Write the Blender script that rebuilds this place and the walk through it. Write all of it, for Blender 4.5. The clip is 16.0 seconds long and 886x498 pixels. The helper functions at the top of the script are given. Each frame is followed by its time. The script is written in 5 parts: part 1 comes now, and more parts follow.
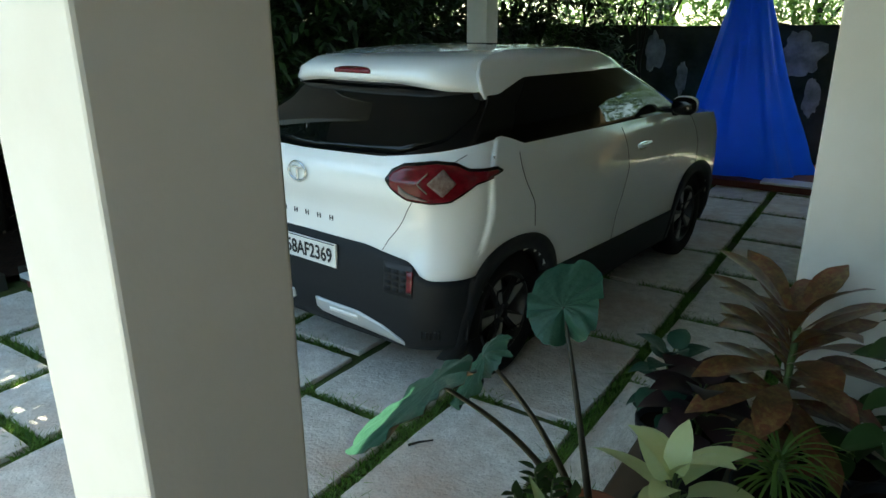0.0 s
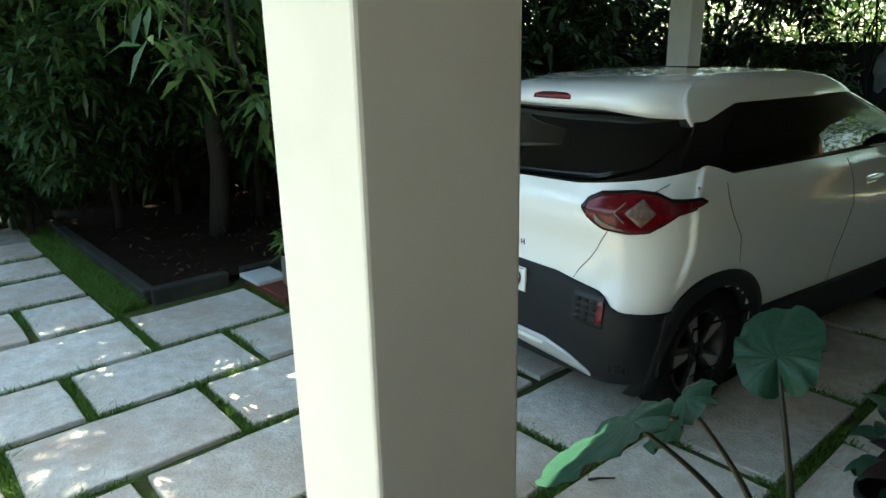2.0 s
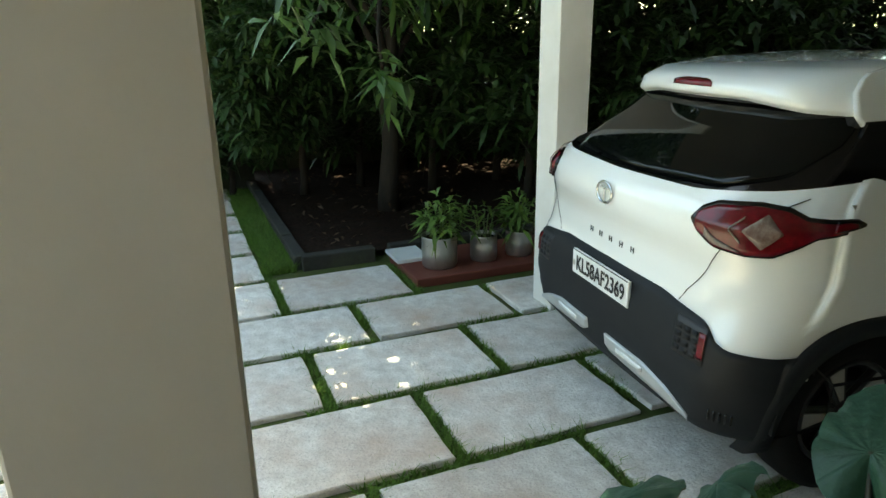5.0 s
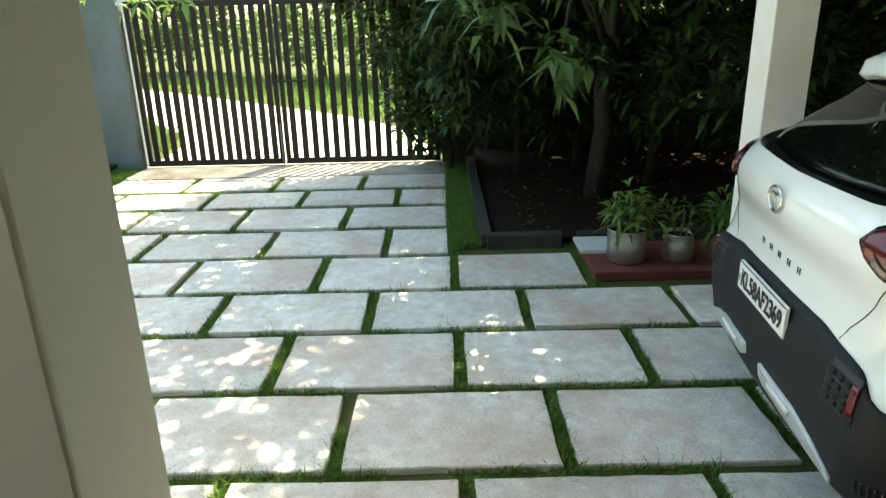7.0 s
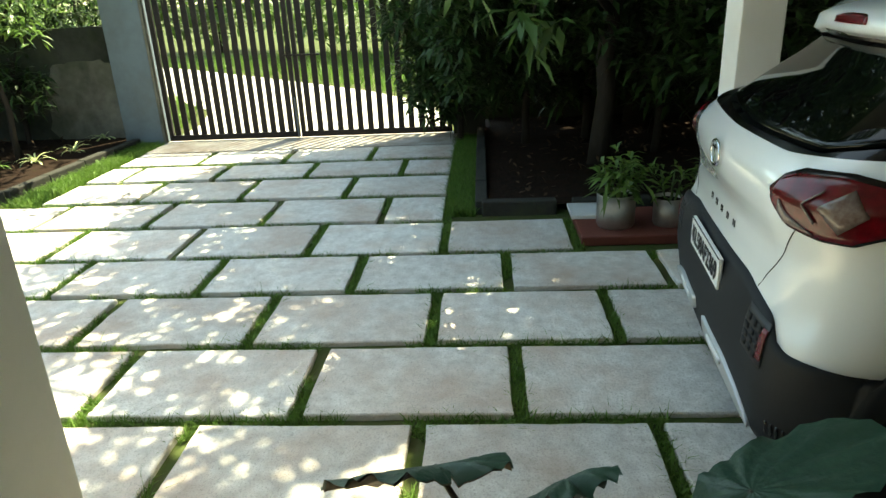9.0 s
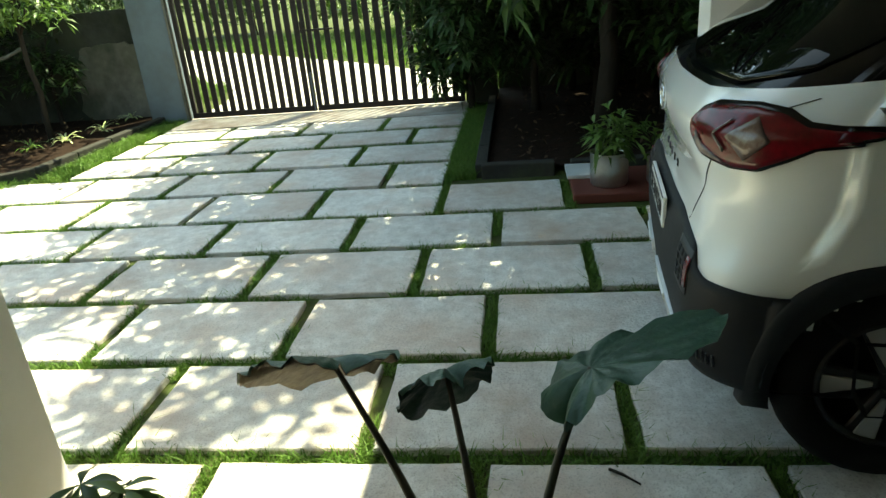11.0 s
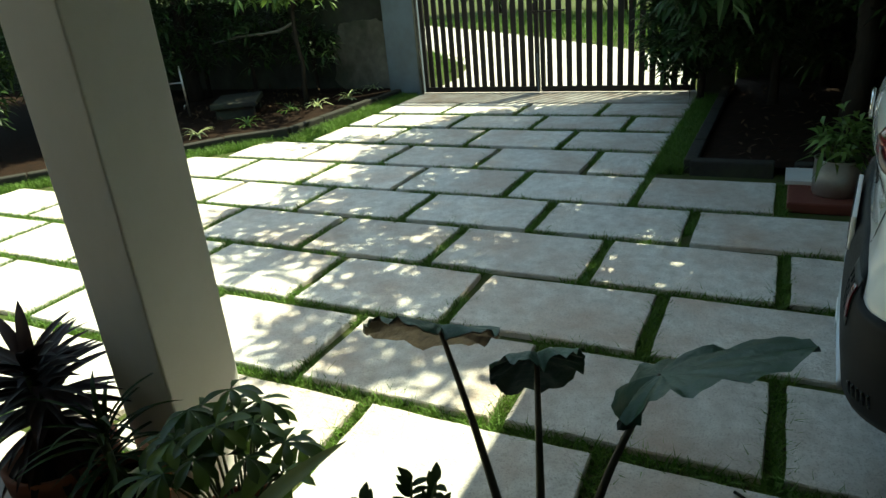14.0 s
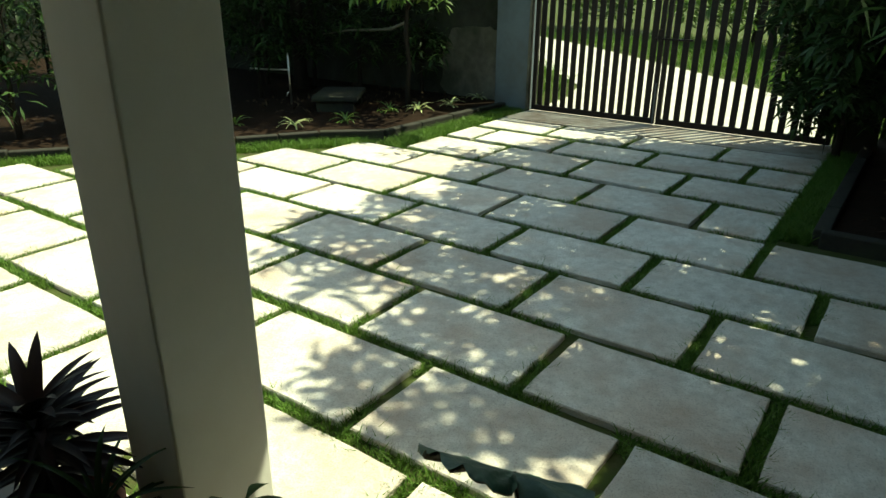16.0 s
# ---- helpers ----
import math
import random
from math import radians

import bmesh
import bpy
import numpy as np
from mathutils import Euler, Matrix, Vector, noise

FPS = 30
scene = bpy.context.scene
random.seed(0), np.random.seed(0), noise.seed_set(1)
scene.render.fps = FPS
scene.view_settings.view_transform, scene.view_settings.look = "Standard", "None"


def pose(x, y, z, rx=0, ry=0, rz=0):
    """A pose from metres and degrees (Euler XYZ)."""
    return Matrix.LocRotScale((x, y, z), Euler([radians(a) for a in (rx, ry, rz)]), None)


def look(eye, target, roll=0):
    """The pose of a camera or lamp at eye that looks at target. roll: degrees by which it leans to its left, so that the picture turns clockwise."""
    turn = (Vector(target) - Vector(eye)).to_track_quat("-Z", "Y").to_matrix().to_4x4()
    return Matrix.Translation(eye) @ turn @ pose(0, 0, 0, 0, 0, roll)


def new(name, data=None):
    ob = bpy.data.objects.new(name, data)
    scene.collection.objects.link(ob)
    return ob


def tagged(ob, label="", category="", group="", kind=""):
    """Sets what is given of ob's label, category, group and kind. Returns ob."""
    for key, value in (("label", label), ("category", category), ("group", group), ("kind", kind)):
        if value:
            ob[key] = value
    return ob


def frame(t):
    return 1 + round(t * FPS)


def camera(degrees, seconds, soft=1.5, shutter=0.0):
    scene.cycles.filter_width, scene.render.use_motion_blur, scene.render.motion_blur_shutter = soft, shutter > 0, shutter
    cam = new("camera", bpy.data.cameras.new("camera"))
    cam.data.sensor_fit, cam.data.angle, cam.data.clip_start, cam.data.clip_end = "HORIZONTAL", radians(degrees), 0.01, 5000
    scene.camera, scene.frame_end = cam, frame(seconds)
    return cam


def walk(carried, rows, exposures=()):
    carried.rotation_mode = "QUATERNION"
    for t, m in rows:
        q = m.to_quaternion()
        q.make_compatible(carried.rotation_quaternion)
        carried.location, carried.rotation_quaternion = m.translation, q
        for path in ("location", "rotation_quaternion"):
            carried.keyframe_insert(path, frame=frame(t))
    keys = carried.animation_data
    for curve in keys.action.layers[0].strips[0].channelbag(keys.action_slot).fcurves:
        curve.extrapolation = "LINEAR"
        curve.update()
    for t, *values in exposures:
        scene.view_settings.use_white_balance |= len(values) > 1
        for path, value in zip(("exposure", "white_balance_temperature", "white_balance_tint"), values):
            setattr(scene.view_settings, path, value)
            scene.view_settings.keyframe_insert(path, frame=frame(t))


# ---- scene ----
cam = camera(66.8, 16.0)
PATH = [
    (0, (0.024, 0.006, 1.717), (-1.023, 1.591, 1.088), -0.2),
    (0.5, (0.022, -0.003, 1.743), (-0.953, 1.638, 1.143), 0.0),
    (1, (0.007, -0.023, 1.745), (-1.102, 1.531, 1.149), -0.4),
    (1.5, (-0.03, -0.026, 1.727), (-1.341, 1.375, 1.161), -0.7),
    (2, (-0.035, -0.04, 1.748), (-1.48, 1.219, 1.177), -1.2),
    (2.5, (-0.037, -0.034, 1.748), (-1.573, 1.105, 1.162), -0.9),
    (3, (-0.024, -0.028, 1.756), (-1.606, 1.044, 1.163), -1.6),
    (3.5, (-0.033, 0.051, 1.74), (-1.646, 1.086, 1.165), -1.4),
    (3.7, (-0.044, 0.108, 1.738), (-1.668, 1.128, 1.168), -0.6),
    (5.8, (0.095, 0.827, 1.713), (-1.748, 1.232, 1.051), 0.0),
    (6, (0.07, 0.871, 1.714), (-1.784, 1.199, 1.038), 0.7),
    (6.5, (0.028, 0.96, 1.717), (-1.86, 1.116, 1.076), -2.0),
    (7, (0.052, 1.076, 1.717), (-1.838, 1.068, 1.063), -1.4),
    (7.5, (0.14, 1.197, 1.723), (-1.732, 1.06, 1.032), -1.5),
    (8, (0.2, 1.274, 1.716), (-1.657, 1.205, 0.976), -1.5),
    (8.5, (0.167, 1.348, 1.679), (-1.732, 1.225, 1.064), 0.2),
    (8.7, (0.159, 1.38, 1.667), (-1.72, 1.293, 0.985), -1.6),
    (10.8, (0.332, 1.727, 1.575), (-1.51, 1.445, 0.848), -4.9),
    (11, (0.331, 1.749, 1.562), (-1.502, 1.501, 0.801), -5.1),
    (11.5, (0.278, 1.828, 1.544), (-1.525, 1.523, 0.733), -3.3),
    (12, (0.264, 1.891, 1.537), (-1.502, 1.488, 0.69), -5.2),
    (12.5, (0.273, 1.931, 1.551), (-1.432, 1.324, 0.7), -5.5),
    (13, (0.343, 1.991, 1.567), (-1.302, 1.27, 0.686), -5.2),
    (13.5, (0.369, 2.024, 1.582), (-1.295, 1.272, 0.767), -5.5),
    (14, (0.368, 2.015, 1.596), (-1.265, 1.146, 0.836), -5.4),
    (14.5, (0.306, 1.952, 1.599), (-1.311, 1.04, 0.855), -4.2),
    (15, (0.194, 1.893, 1.62), (-1.406, 0.98, 0.841), 0.3),
    (15.5, (0.103, 1.793, 1.637), (-1.49, 0.828, 0.907), 0.1),
    (16, (0.013, 1.788, 1.653), (-1.502, 0.714, 0.911), 0.4),
]
EXPOSURES = [(0, 2.42, 7300, -10), (3.5, 2.6, 8300, -8), (6, 2.8, 9000, -6), (8.5, 2.44, 9000, -8), (11, 2.17, 8800, -13), (13, 1.59, 8000, -14), (14.5, 1.28, 8000, -15), (16, 0.98, 8700, -20)]
walk(cam, [(t, look(eye, target, roll)) for t, eye, target, roll in PATH], EXPOSURES)

# ---------------- light ----------------
SUN_TO = Vector((-0.865 * math.cos(radians(62)), 0.5 * math.cos(radians(62)), math.sin(radians(62)))).normalized()
world = bpy.data.worlds.new("sky")
scene.world = world
world.use_nodes = True
wn = world.node_tree
sky = wn.nodes.new("ShaderNodeTexSky")
sky.sky_type = "NISHITA"
sky.sun_disc = False
sky.sun_elevation = math.asin(SUN_TO.z)
sky.sun_rotation = math.atan2(SUN_TO.x, SUN_TO.y)
wn.links.new(sky.outputs[0], wn.nodes["Background"].inputs[0])
wn.nodes["Background"].inputs[1].default_value = 0.15
sun_data = bpy.data.lights.new("sun", "SUN")
sun_data.energy, sun_data.angle, sun_data.color = 4.4, radians(0.55), (1.0, 0.965, 0.91)
sun = new("sun", sun_data)
sun.matrix_world = look((0, 0, 0), -SUN_TO)


# ---------------- materials ----------------
def mat(name, colour, rough=0.6, metal=0.0, second=None, scale=6.0, amount=0.5, bump=0.0, bump_scale=40.0, coat=0.0, spec=0.5, vary=0.0, third=None, third_scale=1.3, island=0.0, transl=0.0, stretch=None, speck=None):
    """Principled surface: colour mixed with a second tone by grain noise and a third by broad stains, with fine relief."""
    m = bpy.data.materials.new(name)
    m.use_nodes = True
    n, l = m.node_tree.nodes, m.node_tree.links
    p = n["Principled BSDF"]
    p.inputs["Roughness"].default_value, p.inputs["Metallic"].default_value = rough, metal
    p.inputs["Coat Weight"].default_value, p.inputs["Specular IOR Level"].default_value = coat, spec
    p.inputs["Coat Roughness"].default_value = 0.06
    co = n.new("ShaderNodeTexCoord")
    src = co.outputs["Object"]
    if stretch:
        mp = n.new("ShaderNodeMapping")
        mp.inputs["Scale"].default_value = stretch
        l.new(src, mp.inputs[0])
        src = mp.outputs[0]
    last = n.new("ShaderNodeRGB").outputs[0]
    last.default_value = (*colour, 1)
    rnd = None
    if vary:
        info = n.new("ShaderNodeObjectInfo")
        rnd = info.outputs["Random"]
        add = n.new("ShaderNodeVectorMath")
        add.operation = "MULTIPLY_ADD"
        comb = n.new("ShaderNodeCombineXYZ")
        for k in range(3):
            l.new(rnd, comb.inputs[k])
        l.new(comb.outputs[0], add.inputs[0])
        add.inputs[1].default_value = (37, 53, 19)
        l.new(src, add.inputs[2])
        src = add.outputs[0]

    def mixed(base, other, sc, lo, hi, detail=6.0, top=1.0):
        t = n.new("ShaderNodeTexNoise")
        t.inputs["Scale"].default_value, t.inputs["Detail"].default_value, t.inputs["Roughness"].default_value = sc, detail, 0.65
        l.new(src, t.inputs["Vector"])
        r = n.new("ShaderNodeMapRange")
        r.inputs[1].default_value, r.inputs[2].default_value, r.inputs[4].default_value = lo, hi, top
        l.new(t.outputs[0], r.inputs[0])
        x = n.new("ShaderNodeMix")
        x.data_type = "RGBA"
        l.new(r.outputs[0], x.inputs[0])
        l.new(base, x.inputs[6])
        x.inputs[7].default_value = (*other, 1)
        return x.outputs[2]

    if second:
        last = mixed(last, second, scale, 0.5 - 0.25 * amount, 0.5 + 0.35 / max(amount, 0.2) * 0.5)
    if third:
        last = mixed(last, third, third_scale, 0.45, 0.72, 4.0, 0.85)
    if speck:
        last = mixed(last, speck, 120.0, 0.52, 0.66, 3.0, 0.55)
        last = mixed(last, speck, 38.0, 0.60, 0.70, 5.0, 0.5)
    if vary or island:
        h = n.new("ShaderNodeHueSaturation")
        r = n.new("ShaderNodeMapRange")
        k = vary or island
        r.inputs[3].default_value, r.inputs[4].default_value = 1 - k, 1 + k
        if island:
            g = n.new("ShaderNodeNewGeometry")
            rnd = g.outputs["Random Per Island"]
        l.new(rnd, r.inputs[0])
        l.new(r.outputs[0], h.inputs["Value"])
        l.new(last, h.inputs["Color"])
        last = h.outputs[0]
    l.new(last, p.inputs["Base Color"])
    if bump:
        t = n.new("ShaderNodeTexNoise")
        t.inputs["Scale"].default_value, t.inputs["Detail"].default_value = bump_scale, 8
        l.new(src, t.inputs["Vector"])
        b = n.new("ShaderNodeBump")
        b.inputs["Strength"].default_value, b.inputs["Distance"].default_value = bump, 0.01
        l.new(t.outputs[0], b.inputs["Height"])
        l.new(b.outputs[0], p.inputs["Normal"])
    if transl:
        tr = n.new("ShaderNodeBsdfTranslucent")
        l.new(last, tr.inputs[0])
        x = n.new("ShaderNodeMixShader")
        x.inputs[0].default_value = transl
        l.new(p.outputs[0], x.inputs[1])
        l.new(tr.outputs[0], x.inputs[2])
        l.new(x.outputs[0], n["Material Output"].inputs[0])
    return m


M_SLAB = mat("slab_stone", (0.74, 0.715, 0.67), 0.75, second=(0.47, 0.44, 0.40), scale=13, amount=0.8, third=(0.46, 0.33, 0.255), third_scale=1.6, bump=0.7, bump_scale=60, vary=0.13, stretch=(0.57, 0.9, 1), speck=(0.30, 0.27, 0.23))
# near-black base puts the beds' deep shade into the soil colour
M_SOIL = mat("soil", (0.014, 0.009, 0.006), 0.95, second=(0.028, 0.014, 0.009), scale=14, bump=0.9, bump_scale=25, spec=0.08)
M_LAWN = mat("lawn_ground", (0.05, 0.075, 0.02), 0.95, second=(0.075, 0.06, 0.035), scale=8, bump=0.8, bump_scale=30, spec=0.1)
M_BLADE = mat("grass_blade", (0.095, 0.19, 0.033), 0.6, second=(0.14, 0.215, 0.048), scale=5, island=0.35, transl=0.3, spec=0.25)
M_PAINT = mat("pillar_paint", (0.80, 0.785, 0.75), 0.7, second=(0.70, 0.68, 0.63), scale=2.5, third=(0.66, 0.63, 0.56), third_scale=0.9, bump=0.05, bump_scale=90)
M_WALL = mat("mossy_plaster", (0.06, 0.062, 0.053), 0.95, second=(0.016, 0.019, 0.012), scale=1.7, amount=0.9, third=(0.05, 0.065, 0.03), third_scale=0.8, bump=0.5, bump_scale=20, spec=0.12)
M_WALLPALE = mat("stained_plaster", (0.22, 0.205, 0.17), 0.9, second=(0.05, 0.05, 0.04), scale=2.2, amount=0.9, third=(0.05, 0.06, 0.035), third_scale=0.9, bump=0.4, bump_scale=24, spec=0.2)
M_FLAKE = mat("plaster_flake", (0.40, 0.41, 0.38), 0.9, second=(0.16, 0.17, 0.15), scale=5, amount=0.9, third=(0.04, 0.045, 0.035), third_scale=2.4, bump=0.4, bump_scale=24, spec=0.2)
M_POST = mat("gate_post_paint", (0.13, 0.165, 0.19), 0.7, second=(0.09, 0.115, 0.13), scale=4, third=(0.10, 0.11, 0.10), third_scale=1.4, bump=0.2, spec=0.25)
M_GATE = mat("gate_paint", (0.012, 0.010, 0.010), 0.5, second=(0.022, 0.016, 0.014), scale=18, bump=0.1, bump_scale=120, spec=0.2)
M_STEEL = mat("steel", (0.55, 0.54, 0.50), 0.32, 0.9, second=(0.38, 0.36, 0.32), scale=12, bump=0.08)
# concrete taken far below its own grey, as shade painted into the kerbs
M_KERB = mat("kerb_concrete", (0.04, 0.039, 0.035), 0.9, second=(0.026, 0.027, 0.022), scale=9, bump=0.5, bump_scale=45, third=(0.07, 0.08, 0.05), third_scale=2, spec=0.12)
M_ROAD = mat("road_concrete", (0.48, 0.46, 0.42), 0.9, second=(0.36, 0.34, 0.31), scale=3, bump=0.3, bump_scale=30)
M_APRON = mat("apron_concrete", (0.42, 0.39, 0.36), 0.9, second=(0.20, 0.18, 0.16), scale=5, bump=0.4, bump_scale=40, third=(0.16, 0.10, 0.07), third_scale=2)
M_PORCH = mat("porch_tile", (0.11, 0.075, 0.045), 0.45, second=(0.075, 0.052, 0.034), scale=7, bump=0.05)
M_RED = mat("red_oxide", (0.13, 0.03, 0.018), 0.7, second=(0.12, 0.03, 0.02), scale=11, bump=0.3, bump_scale=40)
M_TILE = mat("pale_tile", (0.62, 0.63, 0.62), 0.35, second=(0.5, 0.5, 0.49), scale=6)
# dull beige so that little light bounces under the roof
M_CEIL = mat("ceiling_paint", (0.33, 0.305, 0.25), 0.8, second=(0.28, 0.26, 0.215), scale=2)
# dim warm brown that holds down the light bounced inside the porch
M_DIMBROWN = mat("dim_brown", (0.17, 0.125, 0.07), 0.8, second=(0.13, 0.095, 0.055), scale=2, bump=0.1, spec=0.2)
# lighter bark copy with sunlight painted in, for one low limb
M_LITBARK = mat("lit_bark", (0.16, 0.15, 0.12), 0.9, second=(0.08, 0.075, 0.06), scale=16, bump=0.6, spec=0.2)
M_BARK = mat("bark", (0.032, 0.026, 0.02), 0.95, second=(0.017, 0.015, 0.012), scale=16, bump=0.9, bump_scale=30, stretch=(1, 1, 0.25), spec=0.12)
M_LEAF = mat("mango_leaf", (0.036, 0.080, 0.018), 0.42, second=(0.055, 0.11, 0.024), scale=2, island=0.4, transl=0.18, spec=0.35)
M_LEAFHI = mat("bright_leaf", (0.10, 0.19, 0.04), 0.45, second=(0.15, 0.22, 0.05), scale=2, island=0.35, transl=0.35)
# leaf of naturally dark plants, also the shaded copy used on bed shrubs
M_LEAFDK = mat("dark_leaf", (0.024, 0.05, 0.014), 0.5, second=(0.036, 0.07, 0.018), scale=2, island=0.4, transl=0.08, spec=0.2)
M_ALO = mat("alocasia_leaf", (0.016, 0.056, 0.036), 0.42, second=(0.028, 0.085, 0.05), scale=5, bump=0.5, bump_scale=30, spec=0.28)
M_ALODRY = mat("withered_leaf", (0.24, 0.185, 0.13), 0.7, second=(0.07, 0.055, 0.04), scale=9, amount=0.9, bump=0.4, bump_scale=25, stretch=(1, 5, 1), spec=0.15)
M_LITTER = mat("dead_leaf", (0.075, 0.05, 0.03), 0.85, second=(0.035, 0.025, 0.016), scale=9, spec=0.1)
M_STEM = mat("dark_stem", (0.03, 0.028, 0.02), 0.5, second=(0.05, 0.05, 0.03), scale=12)
M_STEMG = mat("green_stem", (0.07, 0.12, 0.035), 0.5, second=(0.10, 0.13, 0.05), scale=9)
M_PALE = mat("lime_leaf", (0.62, 0.68, 0.36), 0.4, second=(0.50, 0.60, 0.24), scale=6, transl=0.25)
M_PALELEAF = mat("grey_green_leaf", (0.17, 0.24, 0.11), 0.45, second=(0.30, 0.33, 0.12), scale=7, transl=0.25)
M_CROTON = mat("croton_leaf", (0.022, 0.038, 0.014), 0.32, second=(0.17, 0.045, 0.025), scale=14, amount=0.95, third=(0.24, 0.18, 0.06), third_scale=38)
M_MAROON = mat("maroon_leaf", (0.028, 0.018, 0.020), 0.5, second=(0.05, 0.026, 0.026), scale=6, spec=0.15)
M_TERRA = mat("terracotta", (0.30, 0.11, 0.06), 0.85, second=(0.20, 0.08, 0.05), scale=10, bump=0.3)
M_TARP = mat("tarpaulin", (0.012, 0.22, 0.85), 0.42, second=(0.01, 0.17, 0.75), scale=3, bump=0.15, bump_scale=9, transl=0.5)
M_CARW = mat("car_paint", (0.82, 0.845, 0.84), 0.25, coat=1.0, second=(0.79, 0.815, 0.81), scale=2)
M_CLAD = mat("cladding", (0.010, 0.012, 0.015), 0.6, second=(0.014, 0.016, 0.019), scale=60, bump=0.15, bump_scale=300, spec=0.28)
M_GLOSSBLK = mat("gloss_black", (0.005, 0.005, 0.006), 0.14, spec=0.4)
M_GLASS = mat("tinted_glass", (0.003, 0.004, 0.004), 0.03, spec=0.27)
M_CHROME = mat("chrome", (0.7, 0.71, 0.72), 0.12, 1.0)
M_REDLENS = mat("red_lens", (0.15, 0.001, 0.009), 0.2, coat=0.12, second=(0.06, 0.001, 0.003), scale=22, amount=0.8)
M_CLEAR = mat("clear_lens", (0.20, 0.16, 0.14), 0.18, coat=0.3, second=(0.12, 0.07, 0.06), scale=60, amount=0.9)
M_TYRE = mat("tyre", (0.007, 0.007, 0.007), 0.85, bump=0.3, bump_scale=80, spec=0.2)
M_RIM = mat("rim", (0.02, 0.02, 0.022), 0.35, 0.3)
M_RIMCUT = mat("rim_cut", (0.34, 0.34, 0.335), 0.35, 0.3)
M_SKID = mat("skid_silver", (0.50, 0.52, 0.53), 0.4, 0.4)
M_PLATE = mat("plate_white", (0.78, 0.79, 0.78), 0.4)
M_INK = mat("ink", (0.01, 0.01, 0.012), 0.5)


# ---------------- builders ----------------
def thing(name, loc=(0, 0, 0), rz=0.0, label="", category="", group="", kind=""):
    ob = new(name)
    ob.matrix_world = pose(*loc, 0, 0, rz)
    return tagged(ob, label, category, group, kind)


def mesh_from(name, verts, faces, material, smooth=True):
    me = bpy.data.meshes.new(name)
    me.from_pydata([tuple(v) for v in verts], [], [tuple(int(i) for i in f) for f in faces])
    me.materials.append(material)
    if smooth:
        me.polygons.foreach_set("use_smooth", [True] * len(me.polygons))
    me.update()
    return me


def part(name, bm, material, parent=None, label="", smooth=False):
    """Links a bmesh (or a ready mesh) as one mesh object under its parent."""
    if isinstance(bm, bpy.types.Mesh):
        me = bm
    else:
        me = bpy.data.meshes.new(name)
        bmesh.ops.recalc_face_normals(bm, faces=bm.faces)
        bm.to_mesh(me)
        bm.free()
        me.materials.append(material)
        if smooth:
            me.polygons.foreach_set("use_smooth", [True] * len(me.polygons))
    ob = new(name, me)
    if parent is not None:
        ob.parent = parent
    if label:
        ob["label"] = label
    return ob


def box_bm(x0, x1, y0, y1, z0, z1, bevel=0.0, seg=2):
    bm = bmesh.new()
    bmesh.ops.create_cube(bm, size=1, matrix=Matrix.LocRotScale(((x0 + x1) / 2, (y0 + y1) / 2, (z0 + z1) / 2), None, (x1 - x0, y1 - y0, z1 - z0)))
    if bevel:
        bmesh.ops.bevel(bm, geom=list(bm.edges), offset=bevel, segments=seg, affect="EDGES", profile=0.5)
    return bm


def tube_mesh(name, points, radii, material, sides=8):
    """A tapered round limb along a list of points."""
    pts = [Vector(p) for p in points]
    verts, faces = [], []
    for i, p in enumerate(pts):
        d = (pts[min(i + 1, len(pts) - 1)] - pts[max(i - 1, 0)]).normalized()
        a = d.cross(Vector((0.3, 0.9, 0.1))).normalized()
        b = d.cross(a)
        for k in range(sides):
            t = 2 * math.pi * k / sides
            verts.append(p + (a * math.cos(t) + b * math.sin(t)) * radii[i])
    for i in range(len(pts) - 1):
        for k in range(sides):
            faces.append((i * sides + k, i * sides + (k + 1) % sides, (i + 1) * sides + (k + 1) % sides, (i + 1) * sides + k))
    faces.append(tuple(range(sides))[::-1])
    faces.append(tuple(range((len(pts) - 1) * sides, len(pts) * sides)))
    return mesh_from(name, verts, faces, material)


def bend(a, b, sag=(0, 0, 0), n=7):
    a, b, s = Vector(a), Vector(b), Vector(sag)
    return [a.lerp(b, i / n) + s * math.sin(math.pi * i / n) for i in range(n + 1)]


def lathe_bm(profile, sides=24, cx=0.0, cy=0.0):
    bm = bmesh.new()
    rings = [[bm.verts.new((cx + r * math.cos(2 * math.pi * k / sides), cy + r * math.sin(2 * math.pi * k / sides), z)) for k in range(sides)] for r, z in profile]
    for a, b in zip(rings, rings[1:]):
        for k in range(sides):
            bm.faces.new((a[k], a[(k + 1) % sides], b[(k + 1) % sides], b[k]))
    bm.faces.new(rings[0][::-1])
    bm.faces.new(rings[-1])
    return bm


